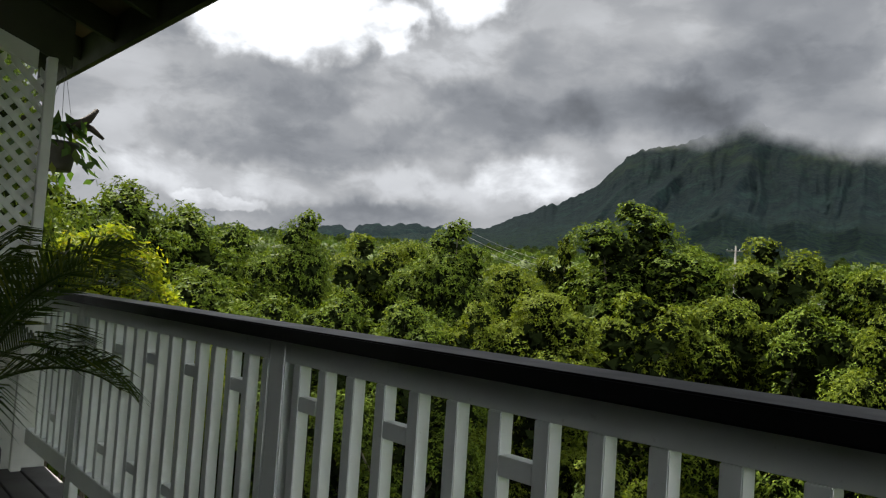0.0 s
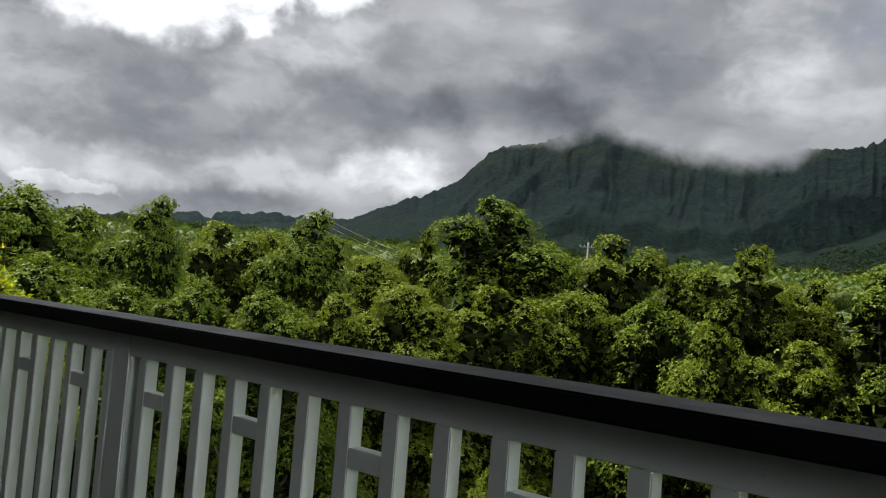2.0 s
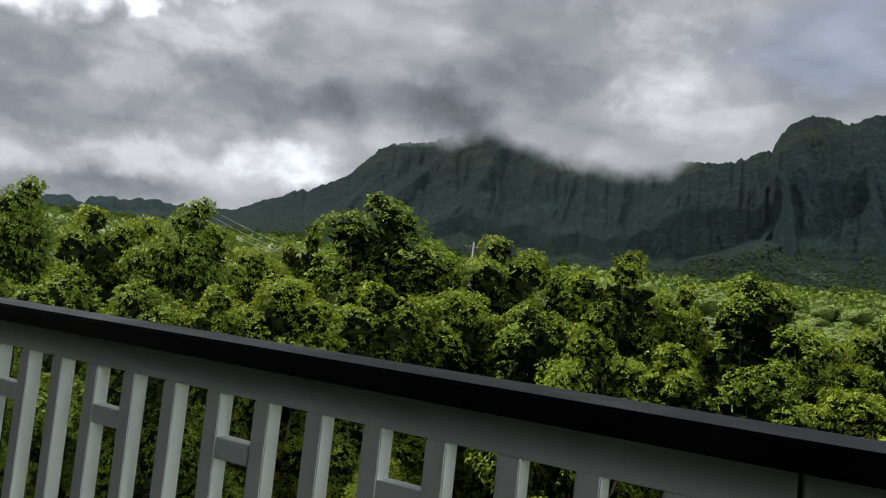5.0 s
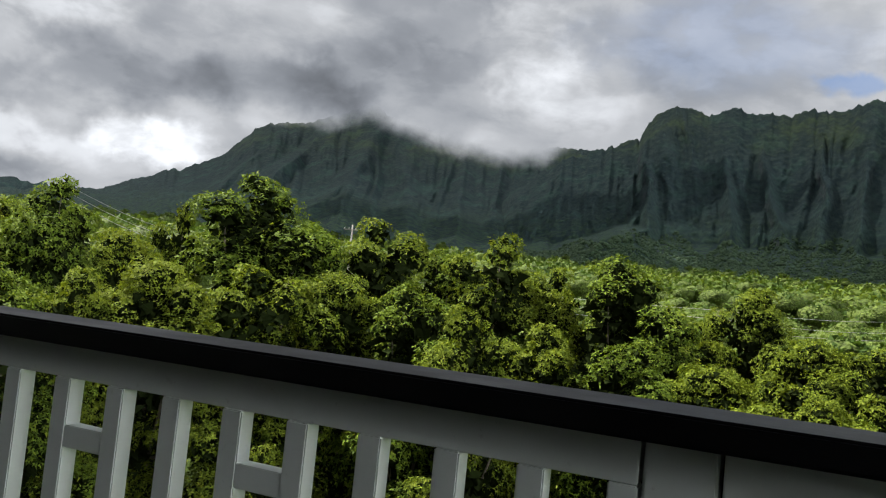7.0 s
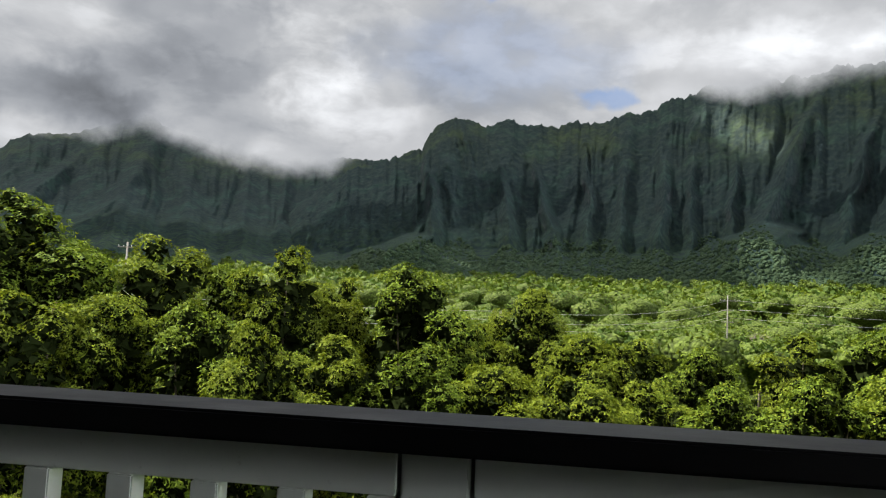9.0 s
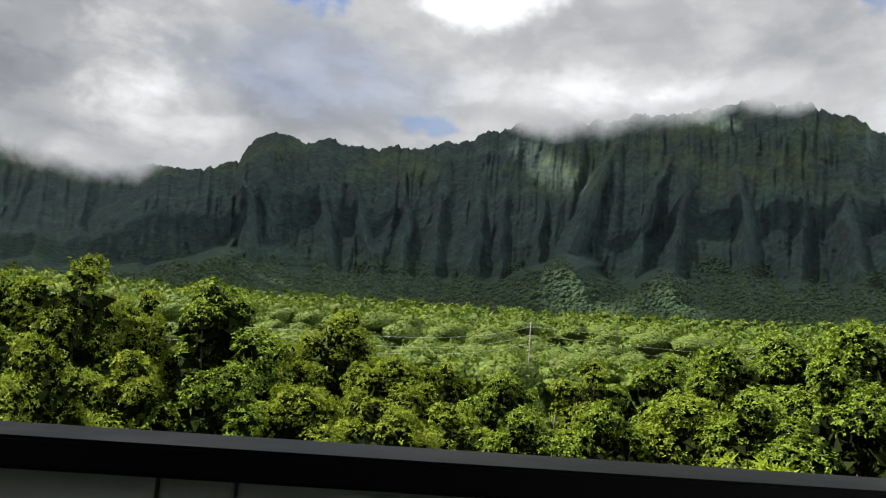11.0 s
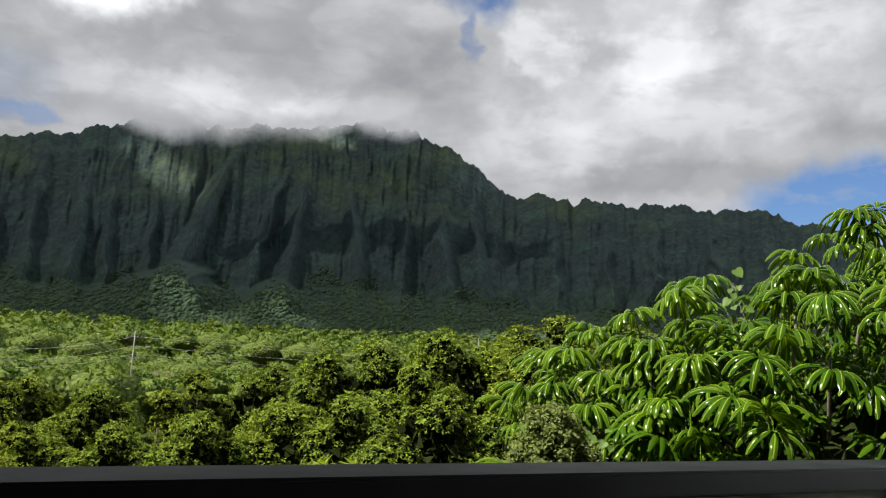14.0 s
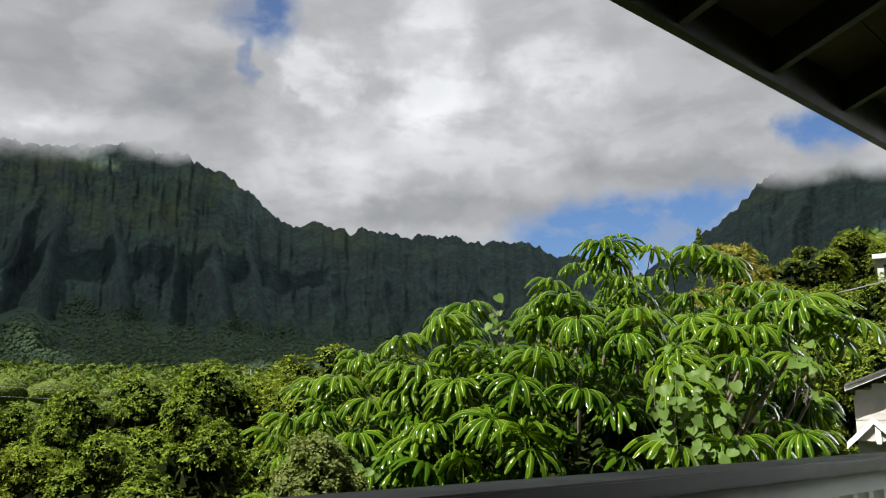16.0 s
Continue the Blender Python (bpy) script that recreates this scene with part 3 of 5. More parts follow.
# ---------------------------------------------------------------- clouds
def cloud_sheet(name, label, edge, top, r, step=0.4, rows=24):
    """A bank of cloud whose lower edge follows (azimuth, elevation) points."""
    az = np.arange(edge[0][0], edge[-1][0] + step / 2, step)
    lo = interp(az, edge)
    S, A = np.meshgrid(np.linspace(0, 1, rows), az, indexing="ij")
    el = (lo - 1.2) + (top - lo + 1.2) * S
    R = r + 60 * fbm(A * 0.3, S * 4, 5, 3)
    p = np.stack([R * np.sin(np.radians(A)), R * np.cos(np.radians(A)), EYE_Z + R * np.tan(np.radians(el))], -1)
    me = grid_mesh(name, p, CLOUD)
    side = np.minimum(np.minimum(A - az[0], az[-1] - A) * 0.6 - 1.2, np.minimum(el - lo, (top - el) * 3 - 0.8))
    me.attributes.new("thickness", "FLOAT", "POINT").data.foreach_set("value", side.astype(np.float32).ravel())
    ob = tagged(new(name, me), label, "cloud", kind="structure")
    return ob


cloud_sheet("cloud_bank", "grey cloud resting on the dark peak", [(-46, 13.5), (-41, 10.9), (-38, 10.5), (-34, 11.0), (-31.5, 11.9), (-28, 10.7), (-24, 9.9), (-19, 9.6), (-17, 11.4), (-13, 15.5), (-9, 18)], 24.0, 2600)
cloud_sheet("cloud_bank", "pale cloud curling over the cliff crest", [(3, 18), (7, 15.9), (9.5, 15.4), (12.5, 15.8), (15, 16.5), (19, 16.5), (22, 17.0), (25, 16.7), (28, 17.3), (31, 19.5)], 24.0, 2350)
cloud_sheet("cloud_bank", "pale cloud wrapped round the green peak", [(62, 18), (66, 15.3), (68, 15.2), (71, 15.0), (74, 14.6), (84, 13)], 24.0, 1450)


def cloud_deck():
    """A high cloud sheet added to keep the mountains in shade, with gaps aimed so the sun reaches chosen slopes."""
    h = 1500.0
    off = Vector((-SUN.x, -SUN.y, 0)) / SUN.z * h
    xs, ys = np.linspace(-5200, 4200, 95), np.linspace(300, 4300, 60)
    Y, X = np.meshgrid(ys, xs, indexing="ij")
    gx, gy = X + off.x, Y + off.y
    r = np.hypot(gx, gy)
    az = np.degrees(np.arctan2(gx, gy))
    thick = (r - interp(az, [(-80, 900), (-40, 1150), (0, 1500), (40, 1600), (90, 1500)])) / 160
    for gaz, gel, gr, gw, deep in ((7.6, 15.8, 2720, 200, 1.5), (10.0, 13.0, 2560, 110, 1.1), (20.5, 17.2, 2800, 110, 1.9), (11.0, 5.6, 1780, 95, 1.6), (17.5, 5.4, 1780, 70, 1.55),
                                   (-12.5, 7.0, 2000, 110, 1.6), (33.0, 5.0, 1780, 110, 1.7), (37.2, 6.0, 1800, 80, 1.7), (79, 13, 1900, 230, 3.2)):
        lift = gr * math.tan(radians(gel))
        fx = gr * math.sin(radians(gaz)) + off.x * lift / h
        fy = gr * math.cos(radians(gaz)) + off.y * lift / h
        thick = np.clip(thick, -4, 2.2) - deep * np.exp(-((gx - fx) ** 2 + (gy - fy) ** 2) / gw ** 2)
    p = np.stack([X, Y, h + 40 * fbm(X / 500, Y / 500, 9)], -1)
    me = grid_mesh("cloud_layer", p, THIN_CLOUD)
    me.attributes.new("thickness", "FLOAT", "POINT").data.foreach_set("value", np.clip(thick, -4, 2.2).astype(np.float32).ravel())
    tagged(new("cloud_layer", me), "grey overcast cloud layer above the mountains", "cloud", kind="structure")


cloud_deck()


# ---------------------------------------------------------------- the deck
DECK_L, DECK_R, WALL_Y = -4.97, 6.6, -2.6
RAIL_Y = 1.061                      # front of boards and balusters
CAP_Y0, CAP_Y1, CAP_TOP, CAP_LOW = 0.992, 1.128, 1.0, 0.963
BOARD_LOW, LOW_RAIL_TOP, LOW_RAIL_LOW = 0.899, 0.235, 0.15
POST_W, BAY, PITCH, BAR, BAR_DEEP = 0.089, 1.95, 0.1258, 0.038, 0.034


def build_floor():
    floor = empty("floor", label="dark weathered timber deck floor", category="floor", kind="structure")
    y, meshes = 1.2, {}
    while y > WALL_Y:
        w = min(0.138, y - WALL_Y)
        bm = box(bmesh.new(), DECK_L, DECK_R, y - w, y - 0.006, -0.036, 0.0, 0.003)
        part("plank", bm, DECK_WOOD, floor)
        y -= 0.144
    bm = box(bmesh.new(), DECK_L, DECK_R, 1.165, 1.2, -0.30, -0.04)
    part("rim_joist", bm, RAIL_PAINT, floor)


def build_house_shell():
    w = empty("wall_south", label="unseen house wall behind the deck, painted dark to cut bounced light", category="wall", kind="structure")
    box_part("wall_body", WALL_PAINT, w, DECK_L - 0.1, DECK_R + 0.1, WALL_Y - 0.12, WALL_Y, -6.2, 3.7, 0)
    # unseen end wall, added to limit light coming from behind the deck
    e = empty("wall_east", label="plain unseen end wall added to shape light on the deck", category="wall", kind="structure")
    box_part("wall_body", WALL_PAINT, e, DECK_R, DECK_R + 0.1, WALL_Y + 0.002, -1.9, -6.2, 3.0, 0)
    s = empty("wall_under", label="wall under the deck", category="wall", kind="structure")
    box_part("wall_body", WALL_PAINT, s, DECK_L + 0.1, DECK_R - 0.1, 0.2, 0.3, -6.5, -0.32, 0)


EAVE_Y, EAVE_Z, SLOPE = 1.395, 2.412, math.tan(radians(20))


def roof_z(y):
    return EAVE_Z + (EAVE_Y - y) * SLOPE


def sloped(x0, x1, y0, y1, lift, depth):
    """A bar that follows the roof's slope, its underside lifted off the rafter line."""
    bm = bmesh.new()
    box(bm, x0, x1, y0, y1, 0, depth)
    for v in bm.verts:
        v.co.z += roof_z(v.co.y) + lift
    return bm


def eave_line(x, side=None):
    """The eave line, bent in the middle of the deck to fit the camera's view."""
    return 1.54 + 0.032 * x if (side if side is not None else x) < 0 else 1.62 - 0.055 * x


def build_roof():
    roof = empty("roof", label="deck roof with exposed rafters and board sheathing", category="roof", kind="structure")
    x = 2.85 - 14 * 0.645
    while x < DECK_R + 0.3:
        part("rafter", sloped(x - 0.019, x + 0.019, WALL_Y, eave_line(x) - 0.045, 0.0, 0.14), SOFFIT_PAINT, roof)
        x += 0.645
    for end in (-6.6, DECK_R + 0.6):
        bm = box(bmesh.new(), min(0, end), max(0, end), -0.038, 0.0, -0.012, 0.19)
        for v in bm.verts:
            v.co += Vector((0, eave_line(v.co.x, end), EAVE_Z - 0.012))
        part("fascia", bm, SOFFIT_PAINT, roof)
        bm = box(bmesh.new(), min(0, end), max(0, end), 0.0, 1.0, 0.0, 0.03)
        for v in bm.verts:
            y = eave_line(v.co.x, end) + 0.02 if v.co.y > 0.5 else WALL_Y - 0.3
            v.co = Vector((v.co.x, y, roof_z(y) + 0.166 + v.co.z))
        part("roof_cover", bm, SHEATHING, roof)
    y = EAVE_Y - 0.08
    while y > WALL_Y - 0.1:
        part("sheathing_board", sloped(-6.55, DECK_R + 0.5, y - 0.176, y, 0.142, 0.02), SHEATHING, roof)
        y -= 0.181


def build_railing():
    rail = empty("deck_railing", label="white timber deck railing with a dark cap", category="railing")
    x_end = 5.7
    for a, b in ((DECK_L, 3.805), (3.807, x_end)):
        box_part("cap", CAP_PAINT, rail, a, b, CAP_Y0, CAP_Y1, CAP_LOW, CAP_TOP, 0.004, "dark painted rail cap")
    posts = [-0.14 + BAY * k for k in range(-2, 4)]
    for x in posts:
        box_part("post", RAIL_PAINT, rail, x, x + POST_W, RAIL_Y, RAIL_Y + 0.0385, -0.1, CAP_LOW - 0.001, 0.004)
    # dark strips added behind the joints so their gaps read as shade
    for x in posts:
        box_part("cleat", CAP_PAINT, rail, x - 0.05, x + POST_W + 0.05, RAIL_Y + 0.040, RAIL_Y + 0.06, LOW_RAIL_TOP, CAP_LOW - 0.002, 0.0, "dark strip added behind the post to darken its joints")
    spans = [(DECK_L + 0.089, posts[0])] + [(p + POST_W, q) for p, q in zip(posts, posts[1:])]
    bar = bpy.data.meshes.new("baluster")
    bm = box(bmesh.new(), 0, BAR, 0, BAR_DEEP, LOW_RAIL_TOP + 0.001, BOARD_LOW - 0.001, 0.002)
    bm.to_mesh(bar)
    bm.free()
    bar.materials.append(RAIL_PAINT)
    rung = bpy.data.meshes.new("crossbar")
    bm = box(bmesh.new(), -0.001, PITCH - BAR + 0.001, 0.001, BAR_DEEP - 0.001, -BAR, 0, 0.0015)
    bm.to_mesh(rung)
    bm.free()
    rung.materials.append(RAIL_PAINT)
    rs = random.Random(4)
    for a, b in spans:
        box_part("top_board", RAIL_PAINT, rail, a + 0.005, b - 0.005, RAIL_Y, RAIL_Y + 0.038, BOARD_LOW, CAP_LOW - 0.001, 0.002)
        box_part("bottom_rail", RAIL_PAINT, rail, a + 0.002, b - 0.002, RAIL_Y - 0.004, RAIL_Y + 0.042, LOW_RAIL_LOW, LOW_RAIL_TOP, 0.003)
        n = 15 if b - a > 1.5 else int((b - a) / PITCH)
        # spacing tightens toward one end of the bay to fit the camera's view
        places = [b - 0.004 - BAR - 0.1205 * k - 0.0004 * k * k for k in reversed(range(n))]
        for i in range(n):
            x = places[i]
            j = rs.uniform(-0.0012, 0.0012)
            child("baluster", bar, rail, at=pose(x + j, RAIL_Y, 0))
            if i < n - 1 and i % 3 == 0:
                child("crossbar", rung, rail, at=pose(x + BAR, RAIL_Y, 0.818))
            if i < n - 1 and i % 3 == 2:
                child("crossbar", rung, rail, at=pose(x + BAR, RAIL_Y, 0.389))


def screen_top(y):
    return 2.27 + (RAIL_Y - y) * SLOPE


def build_lattice():
    scr = empty("lattice_screen", label="white diagonal lattice privacy screen at the deck end", category="screen")
    x = DECK_L
    box_part("post", LATTICE_PAINT, scr, x + 0.042, x + 0.09, 1.0, 1.054, 0.0, screen_top(1.0) - 0.02, 0.004)
    # white corner board, widened past the post to keep sun off the floor
    box_part("corner_board", LATTICE_PAINT, scr, x - 0.03, x - 0.004, 0.90, 1.19, -0.30, 0.955, 0.003)
    box_part("rail", LATTICE_PAINT, scr, x, x + 0.038, WALL_Y + 0.01, 0.963, 0.93, 1.02, 0.003)
    box_part("rail", LATTICE_PAINT, scr, x, x + 0.038, WALL_Y + 0.01, 0.963, 0.08, 0.17, 0.003)
    bm = bmesh.new()
    box(bm, x - 0.002, x + 0.04, WALL_Y + 0.01, 0.963, -0.10, 0.0)
    for v in bm.verts:
        v.co.z += screen_top(v.co.y)
    part("header", bm, LATTICE_PAINT, scr)
    bm = bmesh.new()
    box(bm, x + 0.005, x + 0.03, WALL_Y + 0.01, RAIL_Y + 0.08, 0.0, 0.3)
    for v in bm.verts:
        v.co.z = screen_top(v.co.y) + 0.002 if v.co.z < 0.15 else roof_z(v.co.y) + 0.138
    part("frieze_board", bm, SOFFIT_PAINT, scr)
    # two layers of slats at 45 degrees, clipped to the opening
    for layer, sgn in ((0, 1), (1, -1)):
        x0 = x + 0.008 + 0.011 * layer
        step, w = 0.068, 0.035
        c = -5.0
        while c < 6.0:
            # points along the line z = c + sgn * y, kept inside the opening
            ys = [y for y in np.arange(WALL_Y + 0.02, 1.03, 0.01) if 1.02 <= c + sgn * y <= screen_top(y) - 0.1]
            if len(ys) > 3:
                y0, y1 = min(ys), max(ys)
                h = w / math.sqrt(2)
                bm = bmesh.new()
                pts = [(y0, c + sgn * y0 - h), (y1, c + sgn * y1 - h), (y1, c + sgn * y1 + h), (y0, c + sgn * y0 + h)]
                a = [bm.verts.new((x0, *p)) for p in pts]
                b = [bm.verts.new((x0 + 0.01, *p)) for p in pts]
                bm.faces.new(a)
                bm.faces.new(list(reversed(b)))
                for i in range(4):
                    bm.faces.new((a[i], b[i], b[(i + 1) % 4], a[(i + 1) % 4]))
                bmesh.ops.recalc_face_normals(bm, faces=bm.faces)
                part("slat", bm, LATTICE_PAINT, scr)
            c += step * math.sqrt(2)
    # level boards below the lattice
    z = 0.18
    while z < 0.90:
        box_part("board", LATTICE_PAINT, scr, x + 0.012, x + 0.028, WALL_Y + 0.02, 0.963, z, z + 0.118, 0.002)
        z += 0.128


build_floor()
build_house_shell()
build_roof()
build_railing()
build_lattice()


# ---------------------------------------------------------------- trees
def leaf_tris(rng, centre, normal, length, width, droop=0.35):
    """Small pointed leaves, one triangle each: shape (n, 3, 3)."""
    q = leaf_quads(rng, centre, normal, length, width, droop)
    mid = (q[:, 1] + q[:, 3]) / 2
    back = (q[:, 0] - mid) * 0.8
    return np.stack([q[:, 1] + back, q[:, 2], q[:, 3] + back], 1)


def leaf_quads(rng, centre, normal, length, width, droop=0.35, fold=0.0):
    """Diamond leaves: arrays of centres and outward normals give quads of shape (n, 4, 3)."""
    n = len(centre)
    rnd = rng.normal(size=(n, 3))
    tip = np.cross(normal, rnd)
    tip /= np.linalg.norm(tip, axis=1, keepdims=True) + 1e-9
    tip = tip + 0.45 * normal + np.array([0, 0, -droop])
    tip /= np.linalg.norm(tip, axis=1, keepdims=True) + 1e-9
    side = np.cross(tip, normal + 0.62 * rng.normal(size=(n, 3)))
    side /= np.linalg.norm(side, axis=1, keepdims=True) + 1e-9
    L = (length * rng.uniform(0.7, 1.25, n))[:, None]
    Wd = (width * rng.uniform(0.75, 1.2, n))[:, None]
    mid = centre + tip * L * 0.42
    return np.stack([centre, mid + side * Wd, centre + tip * L, mid - side * Wd], 1)


def lumpy_ball(rng, c, r, flat=0.85):
    """A rough inner mass, coloured dark in place of shaded foliage."""
    bm = bmesh.new()
    bmesh.ops.create_icosphere(bm, subdivisions=1, radius=1.0)
    k = rng.normal(size=(3, 3)) * 3
    v = np.array([list(q.co) for q in bm.verts])
    d = 1 + 0.16 * np.sin(v @ k[0] + 1) + 0.14 * np.sin(v @ k[1] * 1.7)
    f = [[q.index for q in t.verts] for t in bm.faces]
    bm.free()
    return v * d[:, None] * np.array([r, r, r * flat]) + c, np.array(f)


BALL = bmesh.new()
bmesh.ops.create_icosphere(BALL, subdivisions=1, radius=1.0)
BALL_V = np.array([list(q.co) for q in BALL.verts])
BALL_F = np.array([[q.index for q in t.verts] for t in BALL.faces])
BALL.free()


def clump_ball(rng, c, r):
    """An uneven little mass of leaves."""
    a, b = rng.normal(size=3) * 2.5, rng.normal(size=3) * 4
    d = 1 + 0.14 * np.sin(BALL_V @ a + 1) + 0.12 * np.sin(BALL_V @ b) + rng.uniform(-0.08, 0.08, len(BALL_V))
    return BALL_V * d[:, None] * np.array([r, r, r * 0.9]) + c, BALL_F


def crown_mesh(name, seed, lobes, leaves, size, mat, length=0.104, width=0.046, lobe_r=(0.8, 1.35), base=0.30, knobs=15, knob_r=(0.28, 0.52)):
    """A crown of leafy lobes set round an uneven dome, each lobe covered in knobs of leaves; size = half-widths and height."""
    rng = np.random.RandomState(seed)
    sx, sy, h = size
    quads, tops = [], []
    tri_v, tri_f, count = [], [], 0
    clump_v, clump_f, clumps = [], [], 0
    for i in range(lobes):
        u = (i + 0.5) / lobes
        ph = i * 2.39996 + rng.uniform(-0.6, 0.6)
        el = math.asin(min(0.985, -0.45 + 1.44 * u + rng.uniform(-0.08, 0.08)))
        rr = rng.uniform(0.6, 1.08) * (1 + 0.2 * math.sin(2 * ph + seed) + 0.1 * math.sin(3 * ph + 2 * seed))
        lr = rng.uniform(*lobe_r) * (0.85 if el > 0.9 else 1.0)
        if i % 5 == 2:
            rr *= 0.4
        c = np.array([sx * rr * math.cos(ph) * math.cos(el), sy * rr * math.sin(ph) * math.cos(el),
                      base * h + (h * (1 - base) - lr * 1.15) * (math.sin(el) * rng.uniform(0.75, 1.02))])
        tops.append((c, lr))
        for j in range(knobs):
            w = 1 - 1.55 * (j + 0.5) / knobs
            t = j * 2.39996 + rng.uniform(-0.5, 0.5)
            q = math.sqrt(max(0.0, 1 - w * w))
            d = np.array([q * math.cos(t), q * math.sin(t), w])
            kr = rng.uniform(*knob_r) * (0.7 + 0.3 * lr / lobe_r[1])
            kc = c + d * np.array([1, 1, 0.88]) * lr * rng.uniform(0.78, 1.05)
            n = int(leaves * (kr / 0.45) ** 2)
            v = rng.normal(size=(n, 3)) * 0.75 + d * 0.55 + np.array([0, 0, 0.25])
            v /= np.linalg.norm(v, axis=1, keepdims=True)
            depth = np.where(rng.uniform(size=n) < 0.85, rng.uniform(0.80, 1.05, n), rng.uniform(1.0, 1.4, n))
            p = kc + v * (kr * depth)[:, None]
            nn = v * 0.9 + np.array([0, 0, 0.3])
            nn /= np.linalg.norm(nn, axis=1, keepdims=True)
            quads.append(leaf_tris(rng, p, nn, length, width, 0.12))
            bv, bf = clump_ball(rng, kc, kr * 0.84)
            clump_v.append(bv)
            clump_f.append(bf + clumps)
            clumps += len(bv)
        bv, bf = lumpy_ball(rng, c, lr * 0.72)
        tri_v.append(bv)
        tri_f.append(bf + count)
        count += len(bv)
    q = np.concatenate(quads)
    verts = np.concatenate([q.reshape(-1, 3)] + clump_v + tri_v)
    nq, nc = len(q), sum(len(f) for f in clump_f)
    faces = np.concatenate([np.arange(nq * 3).reshape(-1, 3), np.concatenate(clump_f) + nq * 3, np.concatenate(tri_f) + nq * 3 + clumps]).tolist()
    me = mesh_of(name, verts.tolist(), faces, mat)
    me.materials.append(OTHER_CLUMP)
    me.materials.append(SHADE_TONE_LEAF)
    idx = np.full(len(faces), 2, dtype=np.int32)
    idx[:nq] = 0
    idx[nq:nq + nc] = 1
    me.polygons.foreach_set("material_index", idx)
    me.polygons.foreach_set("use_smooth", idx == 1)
    return me, tops, max(c[2] + 1.15 * lr for c, lr in tops)


def trunk_mesh(name, seed, height, radius, tops):
    rs = random.Random(seed)
    bm = bmesh.new()
    fork = height * 0.3
    tube(bm, [Vector((0, 0, -0.6)), Vector((0.04, 0, fork * 0.4)), Vector((rs.uniform(-0.15, 0.15), rs.uniform(-0.15, 0.15), fork)), Vector((rs.uniform(-0.3, 0.3), rs.uniform(-0.3, 0.3), height * 0.75))],
         [radius * 1.35, radius, radius * 0.85, radius * 0.3], 8)
    for c, lr in tops[::2]:
        a = Vector((0, 0, fork * rs.uniform(0.7, 1.5)))
        e = Vector(c)
        m = a.lerp(e, 0.55) + Vector((0, 0, -0.25))
        tube(bm, [a, m, e], [radius * 0.42, radius * 0.26, radius * 0.08], 5, False)
    me = bpy.data.meshes.new(name)
    bm.to_mesh(me)
    bm.free()
    me.materials.append(BARK)
    return me


def tree_crown(name, seed, lobes, size, mat, spread=1.0, low=0.26, length=0.115, width=0.034):
    """A tall crown of separate leafy boughs: each bough is a rough dome set with rosettes of pointed leaves, gaps
    filled with dark-coloured leaves.
    """
    rng = np.random.RandomState(seed)
    sx, sy, h = size
    leaves, inner, tops = [], [], []
    for i in range(lobes):
        u = (i + 0.5) / lobes
        ph = i * 2.39996 + rng.uniform(-0.7, 0.7)
        out = np.interp(u, (0, 0.35, 0.75, 1), (0.85, 1.0, 0.82, 0.18)) * rng.uniform(0.5, 1.25) * (0.35 if i % 6 == 3 else 1.0)
        lr = rng.uniform(0.52, 1.28) * spread * (0.78 if u > 0.85 else 1.0)
        c = np.array([sx * out * math.cos(ph), sy * out * math.sin(ph), h * (low + (0.97 - low) * u) - 0.75 * lr])
        tops.append((c, lr))
        n = int(440 * lr * lr)
        d = rng.normal(size=(n, 3)) + np.array([0.45 * math.cos(ph), 0.45 * math.sin(ph), 0.55])
        d /= np.linalg.norm(d, axis=1, keepdims=True)
        k = rng.normal(size=(3, 3)) * 3.2
        rough = np.sin(d @ k[0] + 1) + np.sin(d @ k[1] + 2) + 0.6 * np.sin(d @ k[2] * 2.2)
        keep = (d[:, 2] > -0.5) & (rough > -1.9)
        d, rough = d[keep], rough[keep]
        n = len(d)
        p = c + d * (lr * (0.88 + 0.11 * rough + rng.uniform(-0.12, 0.14, n)))[:, None] * np.array([1, 1, 0.88])
        axis = d * 0.9 + np.array([0, 0, 0.45]) + 0.35 * rng.normal(size=(n, 3))
        axis /= np.linalg.norm(axis, axis=1, keepdims=True)
        a = np.cross(axis, rng.normal(size=(n, 3)))
        a /= np.linalg.norm(a, axis=1, keepdims=True)
        b = np.cross(axis, a)
        big = rng.uniform(0.75, 1.25, n)
        for j in range(4):
            t = math.tau * j / 4 + rng.uniform(-0.35, 0.35, n)
            side = a * np.cos(t)[:, None] + b * np.sin(t)[:, None]
            tip = side + axis * rng.uniform(-0.1, 0.7, n)[:, None] - np.array([0, 0, 0.12])
            tip /= np.linalg.norm(tip, axis=1, keepdims=True)
            across = np.cross(tip, axis + 0.4 * rng.normal(size=(n, 3)))
            across /= np.linalg.norm(across, axis=1, keepdims=True)
            L = (length * big * rng.uniform(0.7, 1.2, n))[:, None]
            W = (width * big * rng.uniform(0.8, 1.2, n))[:, None]
            root = p + tip * L * 0.25
            leaves.append(np.stack([root + across * W, p + tip * L - np.array([0, 0, 0.10]) * L, root - across * W], 1))
        # leaves coloured dark fill the bough, standing in for its inner shade
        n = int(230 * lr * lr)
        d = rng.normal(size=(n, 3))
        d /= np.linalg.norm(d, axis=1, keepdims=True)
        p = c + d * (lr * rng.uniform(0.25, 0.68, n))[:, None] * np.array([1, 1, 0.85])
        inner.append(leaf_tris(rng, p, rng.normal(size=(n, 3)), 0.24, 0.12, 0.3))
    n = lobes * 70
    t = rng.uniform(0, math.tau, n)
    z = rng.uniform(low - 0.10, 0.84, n)
